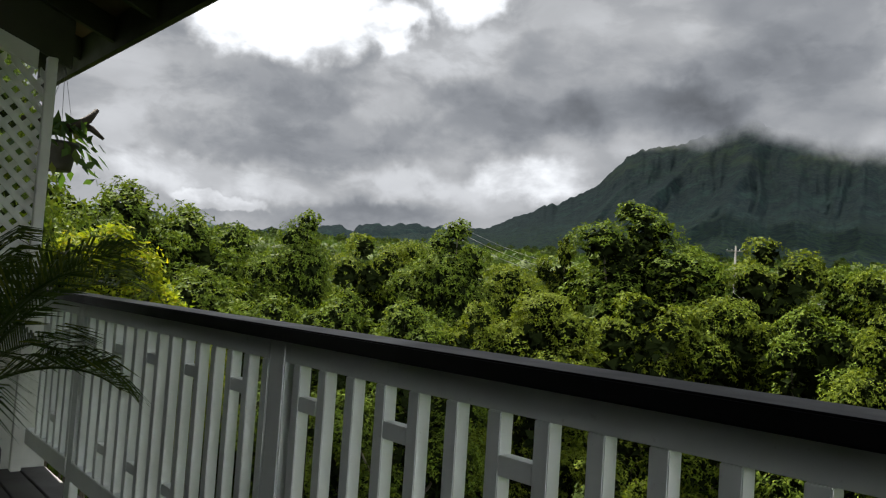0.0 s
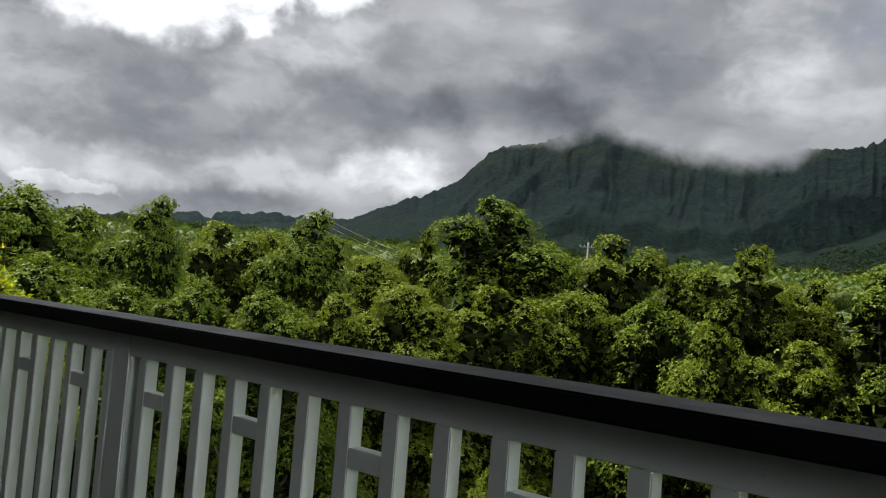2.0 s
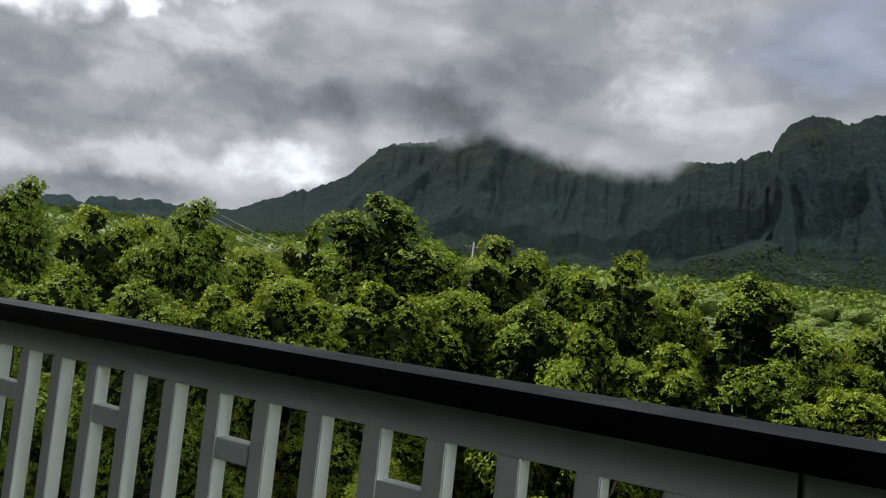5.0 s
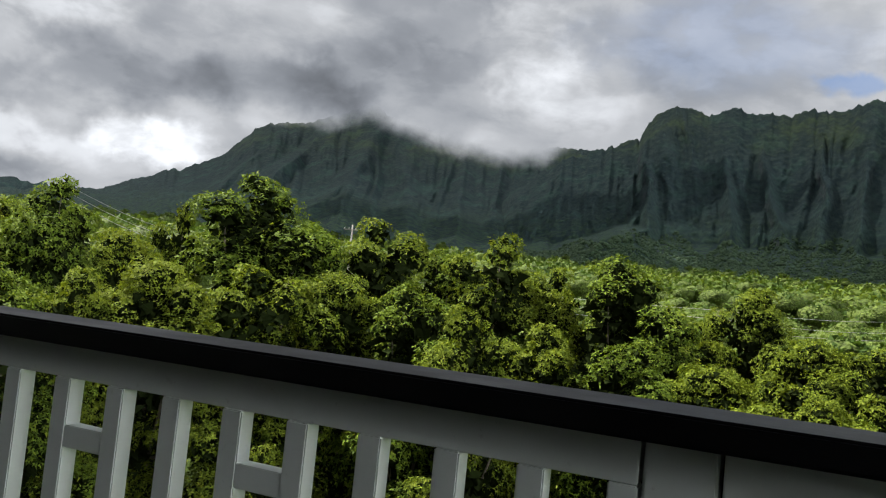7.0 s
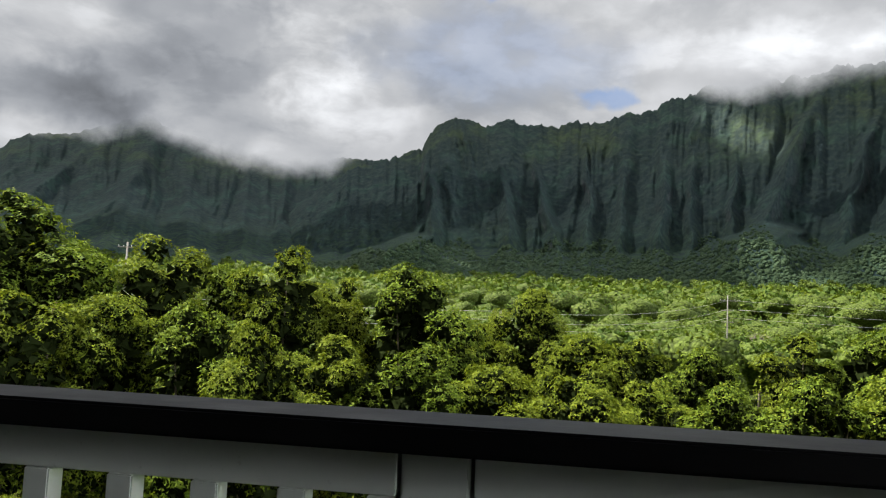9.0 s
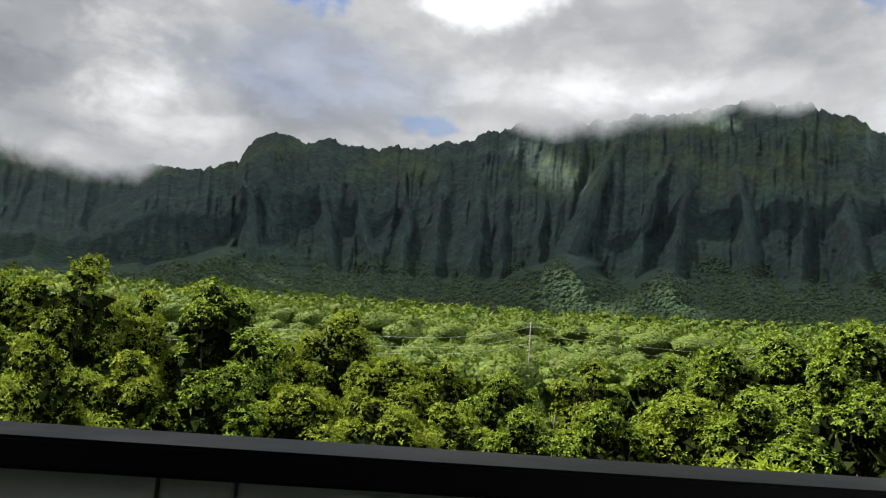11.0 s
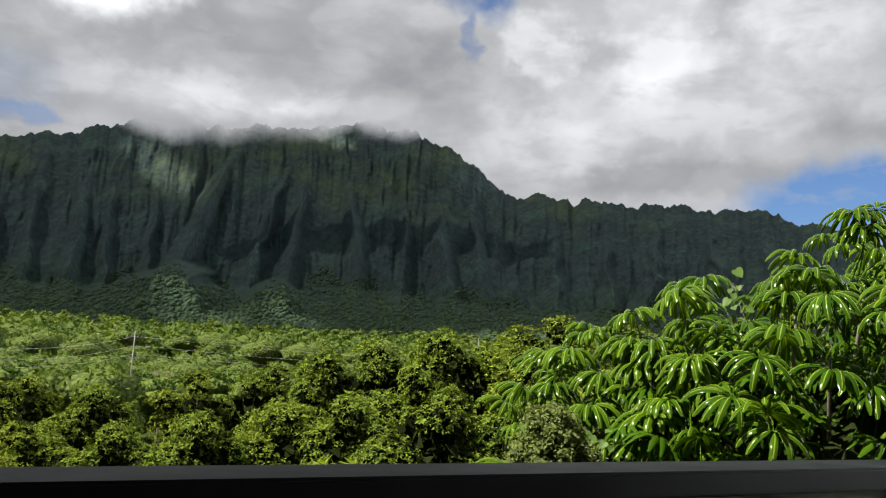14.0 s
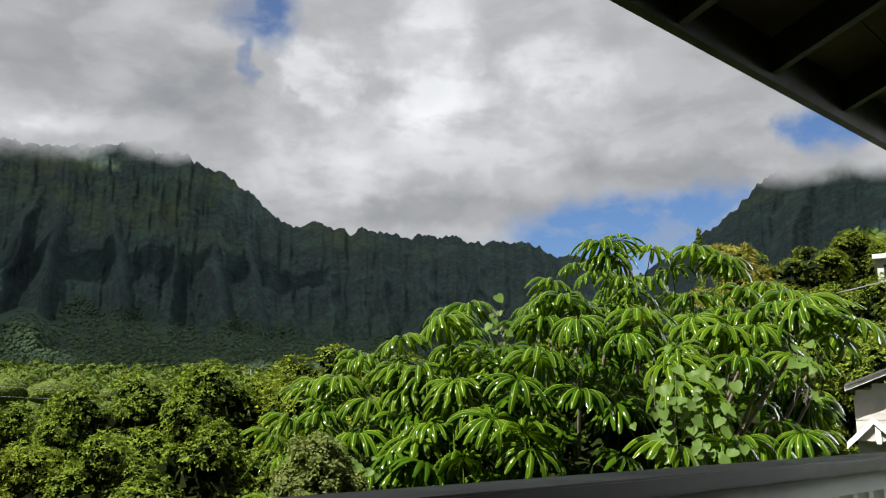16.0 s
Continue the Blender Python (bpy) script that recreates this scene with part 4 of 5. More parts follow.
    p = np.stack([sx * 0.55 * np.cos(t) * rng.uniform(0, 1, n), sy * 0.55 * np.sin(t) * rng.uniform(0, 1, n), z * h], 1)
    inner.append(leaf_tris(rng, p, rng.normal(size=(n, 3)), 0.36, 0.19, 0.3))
    q = np.concatenate(leaves)
    every = np.concatenate([q] + inner)
    me = mesh_of(name, every.reshape(-1, 3).tolist(), np.arange(len(every) * 3).reshape(-1, 3).tolist(), mat)
    me.materials.append(SHADE_TONE_LEAF)
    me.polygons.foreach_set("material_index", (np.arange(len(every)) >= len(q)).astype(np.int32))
    return me, tops, float(np.percentile(q[:, :, 2], 99.85))


def make_tree(seed, lobes, size, mat, label, **kw):
    tree = empty("tree", label=label, category="tree")
    crown, tops, high = tree_crown("crown", seed, lobes, size, mat, **kw)
    child("trunk", trunk_mesh("trunk", seed, size[2], 0.17, tops), tree)
    child("crown", crown, tree, "dense leafy crown")
    return tree, high


ROUND = "broad-leaved tree with dense clumps of sunlit green leaves"
TALL = "tall dark green tree standing above the canopy"
DARK = "broad-leaved tree with dark green clumped foliage"
KINDS = [
    make_tree(11, 20, (1.9, 1.9, 9.6), TREE_LEAF, ROUND),
    make_tree(12, 22, (2.1, 1.8, 9.6), TREE_LEAF, ROUND),
    make_tree(13, 20, (1.7, 1.8, 9.9), TREE_LEAF, ROUND),
    make_tree(14, 21, (2.0, 2.1, 9.2), DARK_LEAF, DARK),
    make_tree(15, 21, (1.45, 1.6, 10.5), DARK_LEAF, TALL, spread=0.95),
]
# azimuth, elevation of the top, distance, kind, width factor
STAND = [
    # left-hand trees take the dark leaf colour in place of back-lit shade
    (-86.5, 22, 15, 4, 0.75), (-85.5, 19, 11, 3, 0.6), (-84, 17, 16, 3, 0.7), (-82.5, 13.5, 20, 3, 0.7), (-79, 7.5, 25, 3, 1.0), (-74, 6.0, 27, 3, 1.0), (-70, 4.8, 30, 3, 1.0), (-66.5, 3.6, 33, 3, 0.9), (-61.5, 4.9, 31, 4, 0.75), (-57, 3.7, 34, 0, 0.9), (-54, 3.4, 36, 1, 0.8),
    (-50.8, 5.0, 30, 4, 0.85), (-46.5, 2.2, 34, 1, 0.9), (-43.3, 4.6, 36, 2, 0.55), (-38.6, 7.0, 34, 4, 1.25), (-34.2, 4.1, 38, 3, 0.8), (-29.6, 4.9, 33, 0, 1.0), (-25, 3.2, 37, 3, 0.8),
    (-21.6, 4.8, 33, 2, 0.95), (-17.5, 2.8, 36, 0, 0.8), (-12.6, 3.9, 33, 3, 1.0), (-8.0, 0.0, 38, 0, 0.9), (-4.3, 2.6, 62, 1, 1.0), (-0.5, -0.4, 40, 1, 0.9), (3.2, -0.5, 40, 0, 0.9),
    (7.5, -0.9, 36, 3, 0.9), (12.9, 0.2, 37, 2, 0.9), (17.5, 0.9, 38, 3, 0.9), (21.6, 2.0, 36, 3, 0.9), (25.5, 2.9, 35, 3, 0.9), (29.6, 3.7, 34, 3, 1.0), (33.4, 3.0, 36, 3, 0.9), (37.2, 4.9, 34, 0, 1.0),
    (42, 4.6, 36, 3, 1.0), (47, 5.0, 38, 1, 1.0), (52, 5.5, 36, 0, 1.0), (58, 6.5, 36, 3, 1.0), (65.5, 10.7, 50, 3, 1.2), (69.2, 10.9, 47, 0, 1.0), (72, 11.7, 64, 1, 1.0), (70.8, 8.4, 40, 3, 0.9), (73.6, 9.0, 40, 3, 0.9), (67.5, 8.6, 42, 0, 1.0), (78, 10, 30, 3, 1.1),
    # a lower row in front
    (-76, -0.5, 20, 3, 0.9), (-69, 0.6, 22, 3, 0.9), (-64, -1.0, 20, 3, 0.8), (-59, -0.2, 23, 3, 0.8), (-53, -0.8, 22, 3, 0.8), (-48.5, -0.5, 25, 0, 0.75), (-44.0, 0.5, 25, 1, 0.9), (-37.8, 0.8, 24, 0, 0.9),
    (-32.5, 0.8, 25, 1, 0.85), (-27, 0.5, 23, 3, 0.8), (-22.5, -0.6, 21, 2, 0.7), (-17.2, -1.2, 24, 0, 0.8), (-12, -1.6, 23, 3, 0.8), (-6.5, -2.8, 24, 1, 0.85), (-1.5, -3.4, 23, 0, 0.8), (4, -3.4, 25, 2, 0.8),
    (9.5, -3.2, 24, 3, 0.8), (14.5, -2.4, 23, 3, 0.8), (19.5, -1.6, 24, 1, 0.85), (24.5, -0.8, 23, 3, 0.85), (29.5, 0.0, 23, 3, 0.85), (35, -0.3, 24, 3, 0.85), (41, 0.5, 24, 1, 0.9), (66, 3.5, 30, 1, 0.8), (72, 5.0, 33, 1, 0.9),
    # small trees close to the house
    (-36, -11, 15, 0, 0.4), (-18, -13, 15, 3, 0.4), (-9, -10, 16, 1, 0.5), (3, -8.5, 16, 0, 0.5), (14, -7, 15, 3, 0.55), (25, -6.5, 15.5, 1, 0.55), (33, -6, 16, 0, 0.55),
]


def plant_trees():
    rs = random.Random(21)
    own = {}
    for az, el, r, kind, wide in STAND:
        src, tall = KINDS[kind]
        a = radians(az)
        base = float(ground_height(r, az)) - 0.2
        s = (EYE_Z + r * math.tan(radians(el)) - base) / tall
        w = 1.2 * wide * min(1.3, max(0.8, 0.5 + 0.5 * s))
        m = pose(r * math.sin(a), r * math.cos(a), base, 0, 0, rs.uniform(0, 360)) @ Matrix.Diagonal((w, w, s, 1))
        if kind in own:
            tagged(copy_thing(src, m), group="trees of the near wood")
        else:
            own[kind] = m
            tagged(src, group="trees of the near wood")
    for kind, m in own.items():
        KINDS[kind][0].matrix_basis = m


plant_trees()


def build_valley_woods():
    """Far woods over the valley floor: flat-topped crowns, one mass."""
    rng = np.random.RandomState(8)
    quads, domes = [], []
    count = 5200
    balls = []
    for sub in (1, 2):
        bm = bmesh.new()
        bmesh.ops.create_icosphere(bm, subdivisions=sub, radius=1.0)
        balls.append((np.array([list(q.co) for q in bm.verts]), np.array([[q.index for q in t.verts] for t in bm.faces])))
        bm.free()
    dome_f, at = [], 0
    for i in range(count):
        r = 70 * (1700 / 70) ** (rng.uniform() ** 0.8)
        az = rng.uniform(-80, 84)
        g = float(ground_height(r, az))
        wide = float(np.clip(r * 0.021, 2.4, 8.5)) * rng.uniform(0.5, 1.4)
        high = rng.uniform(5.5, 10) if r < 250 else rng.uniform(7, 16)
        c = np.array([r * math.sin(radians(az)), r * math.cos(radians(az)), g + high])
        n = int(np.clip(36000 / r, 30, 340))
        th = rng.uniform(0, math.tau, n)
        u = np.sqrt(rng.uniform(0, 1, n))
        k1, k2 = rng.uniform(0, 6, 2)
        edge = 1 + 0.2 * np.sin(3 * th + k1) + 0.12 * np.sin(7 * th + k2)
        lay = np.where(rng.uniform(size=n) < 0.6, 0.0, rng.uniform(-0.35, 0.0, n))
        z = (1 - u ** 2) * wide * 0.58 + lay * wide + rng.normal(size=n) * 0.05 * wide + 0.09 * wide * np.sin(u * 9 + th * 2 + k1)
        p = np.stack([u * wide * edge * np.cos(th), u * wide * edge * np.sin(th), z], 1) + c
        nn = np.stack([0.7 * u * np.cos(th), 0.7 * u * np.sin(th), np.ones(n)], 1) + 0.35 * rng.normal(size=(n, 3))
        nn /= np.linalg.norm(nn, axis=1, keepdims=True)
        s = max(0.30, float(np.clip(r * 0.0024, 0.22, 2.0)) * (wide / 7))
        quads.append(leaf_tris(rng, p, nn, s * 1.9, s * 0.8, 0.05))
        ball, ball_f = balls[1 if r < 170 else 0]
        up = np.where(ball[:, 2] > 0, 0.58, 0.50)[:, None] ** np.array([0, 0, 1])
        bumps = 1 + 0.10 * np.sin(ball @ rng.normal(size=(3, 3)) * 4).sum(1) + rng.uniform(-0.06, 0.06, len(ball))
        domes.append(ball * bumps[:, None] * up * wide + c - np.array([0, 0, 0.03 * wide]))
        dome_f.append(ball_f + at)
        at += len(ball)
    v = np.concatenate(quads)
    verts = np.concatenate([v.reshape(-1, 3)] + domes)
    faces = np.concatenate([np.arange(len(v) * 3).reshape(-1, 3), np.concatenate(dome_f) + len(v) * 3]).tolist()
    me = mesh_of("valley_woods", verts.tolist(), faces, VALLEY_LEAF)
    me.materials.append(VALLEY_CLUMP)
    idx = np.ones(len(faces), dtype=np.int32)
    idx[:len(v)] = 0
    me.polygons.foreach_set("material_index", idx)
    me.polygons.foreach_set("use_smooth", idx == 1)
    ob = new("valley_woods", me)
    tagged(ob, "broad flat-topped trees filling the valley floor", "woods", kind="stuff")


build_valley_woods()


def build_foothill_woods():
    """Round tree crowns over the spurs and the foot of the cliff wall, one mass."""
    rng = np.random.RandomState(17)
    p, s = SLOPES[0]
    verts, faces = [], []
    for i in range(20000):
        col = rng.randint(p.shape[1])
        row = int(np.searchsorted(s[:, 0], 0.02 + (0.22 + 0.05 * math.sin(col * 0.05) + 0.04 * math.sin(col * 0.17)) * rng.uniform() ** 1.4))
        c = p[row, col]
        w = 2.2 + 6.0 * rng.uniform() ** 2
        c = c * (1 + 0.4 * w / np.linalg.norm(c)) + np.array([0, 0, 0.1 * w])
        v, f = clump_ball(rng, np.zeros(3), 1.0)
        verts.append(v * np.array([w, w, w * rng.uniform(0.8, 1.15)]) + c)
        faces.append(f + i * len(v))
    me = mesh_of("foothill_woods", np.concatenate(verts).tolist(), np.concatenate(faces).tolist(), FOREST_CLUMP, True)
    tagged(new("foothill_woods", me), "dark green forest at the foot of the cliffs", "woods", kind="stuff")


build_foothill_woods()


# ---------------------------------------------------------------- umbrella tree beside the deck
def leaflet(bm, base, out, length, width, droop, segs=7):
    """One oblong blade: folded along its rib, arching over and hanging down."""
    side = out.cross(Vector((0, 0, 1))).normalized()
    p, d, rows = base.copy(), out.normalized(), []
    rib = bm.verts.layers.float.get("rib") or bm.verts.layers.float.new("rib")
    shape = np.interp(np.linspace(0, 7, segs + 1), range(8), (0.30, 0.80, 1.0, 1.0, 1.0, 0.97, 0.84, 0.36))
    for i in range(segs + 1):
        w = width * shape[i]
        up = side.cross(d).normalized()
        rows.append([bm.verts.new(p - side * w - up * w * 0.55), bm.verts.new(p + up * w * 0.18), bm.verts.new(p + side * w - up * w * 0.55)])
        rows[-1][1][rib] = 1.0
        d = (d + Vector((0, 0, -droop / segs * (0.55 + 0.9 * i / segs)))).normalized()
        p = p + d * (length / segs)
    for a, b in zip(rows, rows[1:]):
        for j in range(2):
            f = bm.faces.new((a[j], a[j + 1], b[j + 1], b[j]))
            f.smooth = True


def umbrella_leaf(seed, blades, length, segs=7):
    """A palmate leaf: a ring of hanging blades on a long stalk."""
    rs = random.Random(seed)
    bm = bmesh.new()
    bm.verts.layers.float.new("rib")
    for i in range(blades):
        a = math.tau * (i + rs.uniform(-0.18, 0.18)) / blades
        out = Vector((math.cos(a), math.sin(a), rs.uniform(0.10, 0.38)))
        leaflet(bm, out * 0.05 + Vector((0, 0, 0.015)), out, length * rs.uniform(0.85, 1.1), 0.0255 * length / 0.30 * rs.uniform(0.85, 1.15), rs.uniform(1.7, 2.7), segs)
        if segs == 7:
            tube(bm, [Vector((0, 0, 0)), out * 0.06 + Vector((0, 0, 0.015))], [0.003, 0.003], 4, False)
    tube(bm, [Vector((0, 0, 0)), Vector((0.02, 0.0, -0.22)), Vector((0.08, 0.03, -0.48))], [0.005, 0.006, 0.008], 5, False)
    me = bpy.data.meshes.new("leaf")
    bm.to_mesh(me)
    bm.free()
    me.materials.append(UMBRELLA_LEAF)
    return me


# outline of the crown as seen from the deck: azimuth, elevation
SKYLINE = [(33.8, -2.4), (35.2, 0.9), (38.9, 5.4), (42.8, 7.6), (47.7, 8.6), (51.0, 9.3), (53.6, 11.2), (55.0, 12.8), (59.6, 12.8), (63.2, 11.8), (67.0, 9.7), (71.2, 7.4), (73.2, 4.0)]


def build_umbrella_tree():
    rs = random.Random(5)
    cx, cy = 8.3, 6.1
    base = float(ground_height(math.hypot(cx, cy)))
    tree = empty("umbrella_tree", pose(cx, cy, base), label="umbrella tree with large glossy drooping palmate leaves", category="tree")
    shapes = [umbrella_leaf(s, b, l) for s, b, l in ((1, 14, 0.30), (2, 13, 0.29), (3, 15, 0.31), (4, 11, 0.27))]
    limbs, heads, inner = bmesh.new(), [], []
    tube(limbs, [Vector((0, 0, -0.5)), Vector((0.1, 0, 3)), Vector((0, 0.1, 5.5))], [0.22, 0.17, 0.12], 9)
    mid = 1.1 - base - 1.4
    made, i = 0, 0
    while made < 285:
        i += 1
        ph = i * 2.39996 + rs.uniform(-0.2, 0.2)
        el = math.asin(rs.uniform(-0.5, 0.99))
        n = Vector((math.cos(ph) * math.cos(el), math.sin(ph) * math.cos(el), math.sin(el)))
        lump = 1 + 0.10 * math.sin(3 * ph + 1.0) + 0.07 * math.sin(5 * ph + 4 * el)
        toward_deck = -0.75 * n.x - 0.6 * n.y + 0.55 * n.z
        k = rs.uniform(0.86, 1.0) if rs.random() < 0.7 else rs.uniform(0.6, 0.86)
        p = Vector((n.x * 3.4 * k * lump, n.y * 3.8 * k * lump, mid + n.z * (3.5 - 0.95 * max(0.0, n.y)) * k * lump))
        p += Vector((0.59, -0.81, 0.0)) * 0.9 * max(0.0, n.z) * max(0.0, 0.59 * n.x - 0.81 * n.y)
        az = math.degrees(math.atan2(cx + p.x, cy + p.y))
        over = math.degrees(math.atan2(p.z + base - 0.9, math.hypot(cx + p.x, cy + p.y)))
        if az < 34.6 or over > interp(az, SKYLINE) or (az > 55 and p.z + base < 0.8 and rs.random() < 0.8):
            continue
        if (n.z < 0.15 and rs.random() < 0.6) or (n.z < -0.15 and rs.random() < 0.5) or toward_deck < -0.05 or (az > 69.0 and p.z + base < 1.75):
            continue
        made += 1
        heads.append((p, n))
        s = rs.uniform(0.92, 1.25)
        child("leaf", shapes[rs.randrange(4)], tree, at=pose(*p, -n.y * 16 + rs.uniform(-13, 13), n.x * 16 + rs.uniform(-13, 13), rs.uniform(0, 360)) @ Matrix.Scale(s, 4))
    for p, n in heads[::3]:
        a = Vector((0, 0, 3.2 + rs.uniform(0, 2.0)))
        tube(limbs, [a, a.lerp(p, 0.55) + Vector((0, 0, -0.15)), p - n * 0.3 - Vector((0, 0, 0.3))], [0.05, 0.035, 0.015], 5, False)
    part("trunk", limbs, BARK, tree)
    # the rest of the leaves, deeper inside and on the far side, as one mass
    rng = np.random.RandomState(3)
    verts, faces, at = [], [], 0
    data = [(np.array([v.co[:] for v in m.vertices]), [list(f.vertices) for f in m.polygons])
            for m in (umbrella_leaf(s, b, 0.30, 3) for s, b in ((1, 11), (2, 10), (3, 12), (4, 9)))]
    for i in range(900):
        v = rng.normal(size=3)
        v /= np.linalg.norm(v)
        if v[2] < -0.1 or (v[2] < 0.3 and i % 3):
            continue
        k = rng.uniform(0.55, 0.88)
        p = Vector((v[0] * 3.35 * k, v[1] * 3.7 * k, mid + v[2] * (3.1 - 0.95 * max(0.0, v[1])) * k)) + Vector((0.59, -0.81, 0.0)) * 0.9 * max(0.0, v[2]) * max(0.0, 0.59 * v[0] - 0.81 * v[1])
        if math.degrees(math.atan2(cx + p.x, cy + p.y)) > 68.5 and p.z + base < 1.7:
            continue
        if math.degrees(math.atan2(p.z + base - 0.8, math.hypot(cx + p.x, cy + p.y))) > interp(math.degrees(math.atan2(cx + p.x, cy + p.y)), SKYLINE):
            continue
        m = np.array(pose(*p, -v[1] * 16 + rng.uniform(-18, 18), v[0] * 16 + rng.uniform(-18, 18), rng.uniform(0, 360)) @ Matrix.Scale(rng.uniform(0.8, 1.15), 4))
        co, fs = data[i % 4]
        verts.append(co @ m[:3, :3].T + m[:3, 3])
        faces += [[q + at for q in f] for f in fs]
        at += len(co)
    fill = mesh_of("inner_leaves", np.concatenate(verts).tolist(), faces, UMBRELLA_LEAF, True)
    tagged(child("inner_leaves", fill, tree), kind="stuff")
    # dark lumps added behind the leaves so the gaps read as shade
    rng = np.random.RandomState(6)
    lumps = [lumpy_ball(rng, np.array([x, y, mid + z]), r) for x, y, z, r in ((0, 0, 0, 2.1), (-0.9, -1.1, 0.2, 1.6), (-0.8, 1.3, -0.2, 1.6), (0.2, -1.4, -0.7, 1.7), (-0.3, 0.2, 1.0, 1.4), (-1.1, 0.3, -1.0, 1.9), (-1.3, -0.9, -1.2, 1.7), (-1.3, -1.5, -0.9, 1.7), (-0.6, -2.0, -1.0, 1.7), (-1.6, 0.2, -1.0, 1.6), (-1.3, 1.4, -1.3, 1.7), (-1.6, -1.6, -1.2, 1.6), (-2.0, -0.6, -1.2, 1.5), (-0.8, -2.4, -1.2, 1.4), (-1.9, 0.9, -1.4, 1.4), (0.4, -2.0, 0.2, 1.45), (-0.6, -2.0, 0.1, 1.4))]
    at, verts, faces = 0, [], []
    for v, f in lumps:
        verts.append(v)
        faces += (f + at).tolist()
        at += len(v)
    child("shaded_heart", mesh_of("shaded_heart", np.concatenate(verts).tolist(), faces, SHADE_TONE_LEAF), tree)


build_umbrella_tree()


# ---------------------------------------------------------------- plants on and round the deck
def frond(bm, base, out, length, rise, leaflets, size, rs):
    """An arching palm frond with rows of narrow leaflets."""
    pts, p, d = [], base.copy(), (out + Vector((0, 0, rise))).normalized()
    n = 14
    for i in range(n + 1):
        pts.append(p.copy())
        p = p + d * (length / n)
        d = (d + Vector((0, 0, -2.0 / n * (0.25 + i / n)))).normalized()
    tube(bm, pts, [0.008 * (1.1 - i / n) + 0.0015 for i in range(n + 1)], 5, False)
    for i in range(leaflets):
        t = 0.22 + 0.78 * i / leaflets
        k = min(n - 1, int(t * n))
        q = pts[k].lerp(pts[k + 1], t * n - k)
        ax = (pts[k + 1] - pts[k]).normalized()
        side = ax.cross(Vector((0, 0, 1))).normalized()
        up = side.cross(ax).normalized()
        for sg in (-1, 1):
            v = (side * sg * 0.75 + ax * 0.75 + up * rs.uniform(0.15, 0.45)).normalized()
            L = size * (0.45 + 0.75 * math.sin(math.pi * (0.12 + 0.8 * t))) * rs.uniform(0.85, 1.1)
            w = ax * 0.0065
            e1, e2 = q + v * L * 0.55, q + v * L + Vector((0, 0, -0.30 * L))
            a = [bm.verts.new(x) for x in (q - w * 0.5, q + w * 0.5, e1 + w, e1 - w)]
            bm.faces.new(a)
            tip = bm.verts.new(e2)
            bm.faces.new((a[3], a[2], tip))


def pot(bm, r, h, wall=0.02):
    rings = [(r * 0.72, 0.0), (r * 0.80, h * 0.3), (r * 0.93, h * 0.85), (r * 1.05, h * 0.88), (r * 1.05, h), (r * 0.98, h), (r * 0.9, h * 0.9), (0.001, h * 0.88)]
    prev = None
    for rad, z in rings:
        ring = [bm.verts.new((rad * math.cos(t), rad * math.sin(t), z)) for t in (math.tau * j / 28 for j in range(28))]
        if prev:
            for j in range(28):
                f = bm.faces.new((prev[j], prev[(j + 1) % 28], ring[(j + 1) % 28], ring[j]))
                f.smooth = True
        else:
            bm.faces.new(list(reversed(ring)))
        prev = ring
    return bm


def build_potted_palm():
    rs = random.Random(12)
    palm = empty("potted_palm", pose(-3.46, 0.46, 0.0), label="feathery areca palm in a dark pot on the deck", category="plant")
    part("pot", pot(bmesh.new(), 0.20, 0.42), TERRACOTTA, palm, "dark glazed pot")
    stems = bmesh.new()
    for i in range(6):
        a = i * 1.05
        b = Vector((0.06 * math.cos(a), 0.06 * math.sin(a), 0.36))
        tube(stems, [b, b + Vector((0.02 * math.cos(a), 0.02 * math.sin(a), 0.35))], [0.014, 0.011], 7)
    part("stems", stems, PALM_LEAF, palm)
    for i in range(15):
        a = i * 2.39996 + rs.uniform(-0.25, 0.25)
        out = Vector((math.cos(a), math.sin(a), 0))
        bm = bmesh.new()
        frond(bm, Vector((0, 0, 0.62)) + out * 0.05, out, rs.uniform(0.72, 0.92) if i < 9 else rs.uniform(0.5, 0.62), rs.uniform(0.9, 2.4) if i < 9 else rs.uniform(0.5, 1.2), 40, 0.30, rs)
        part("frond", bm, PALM_LEAF, palm)


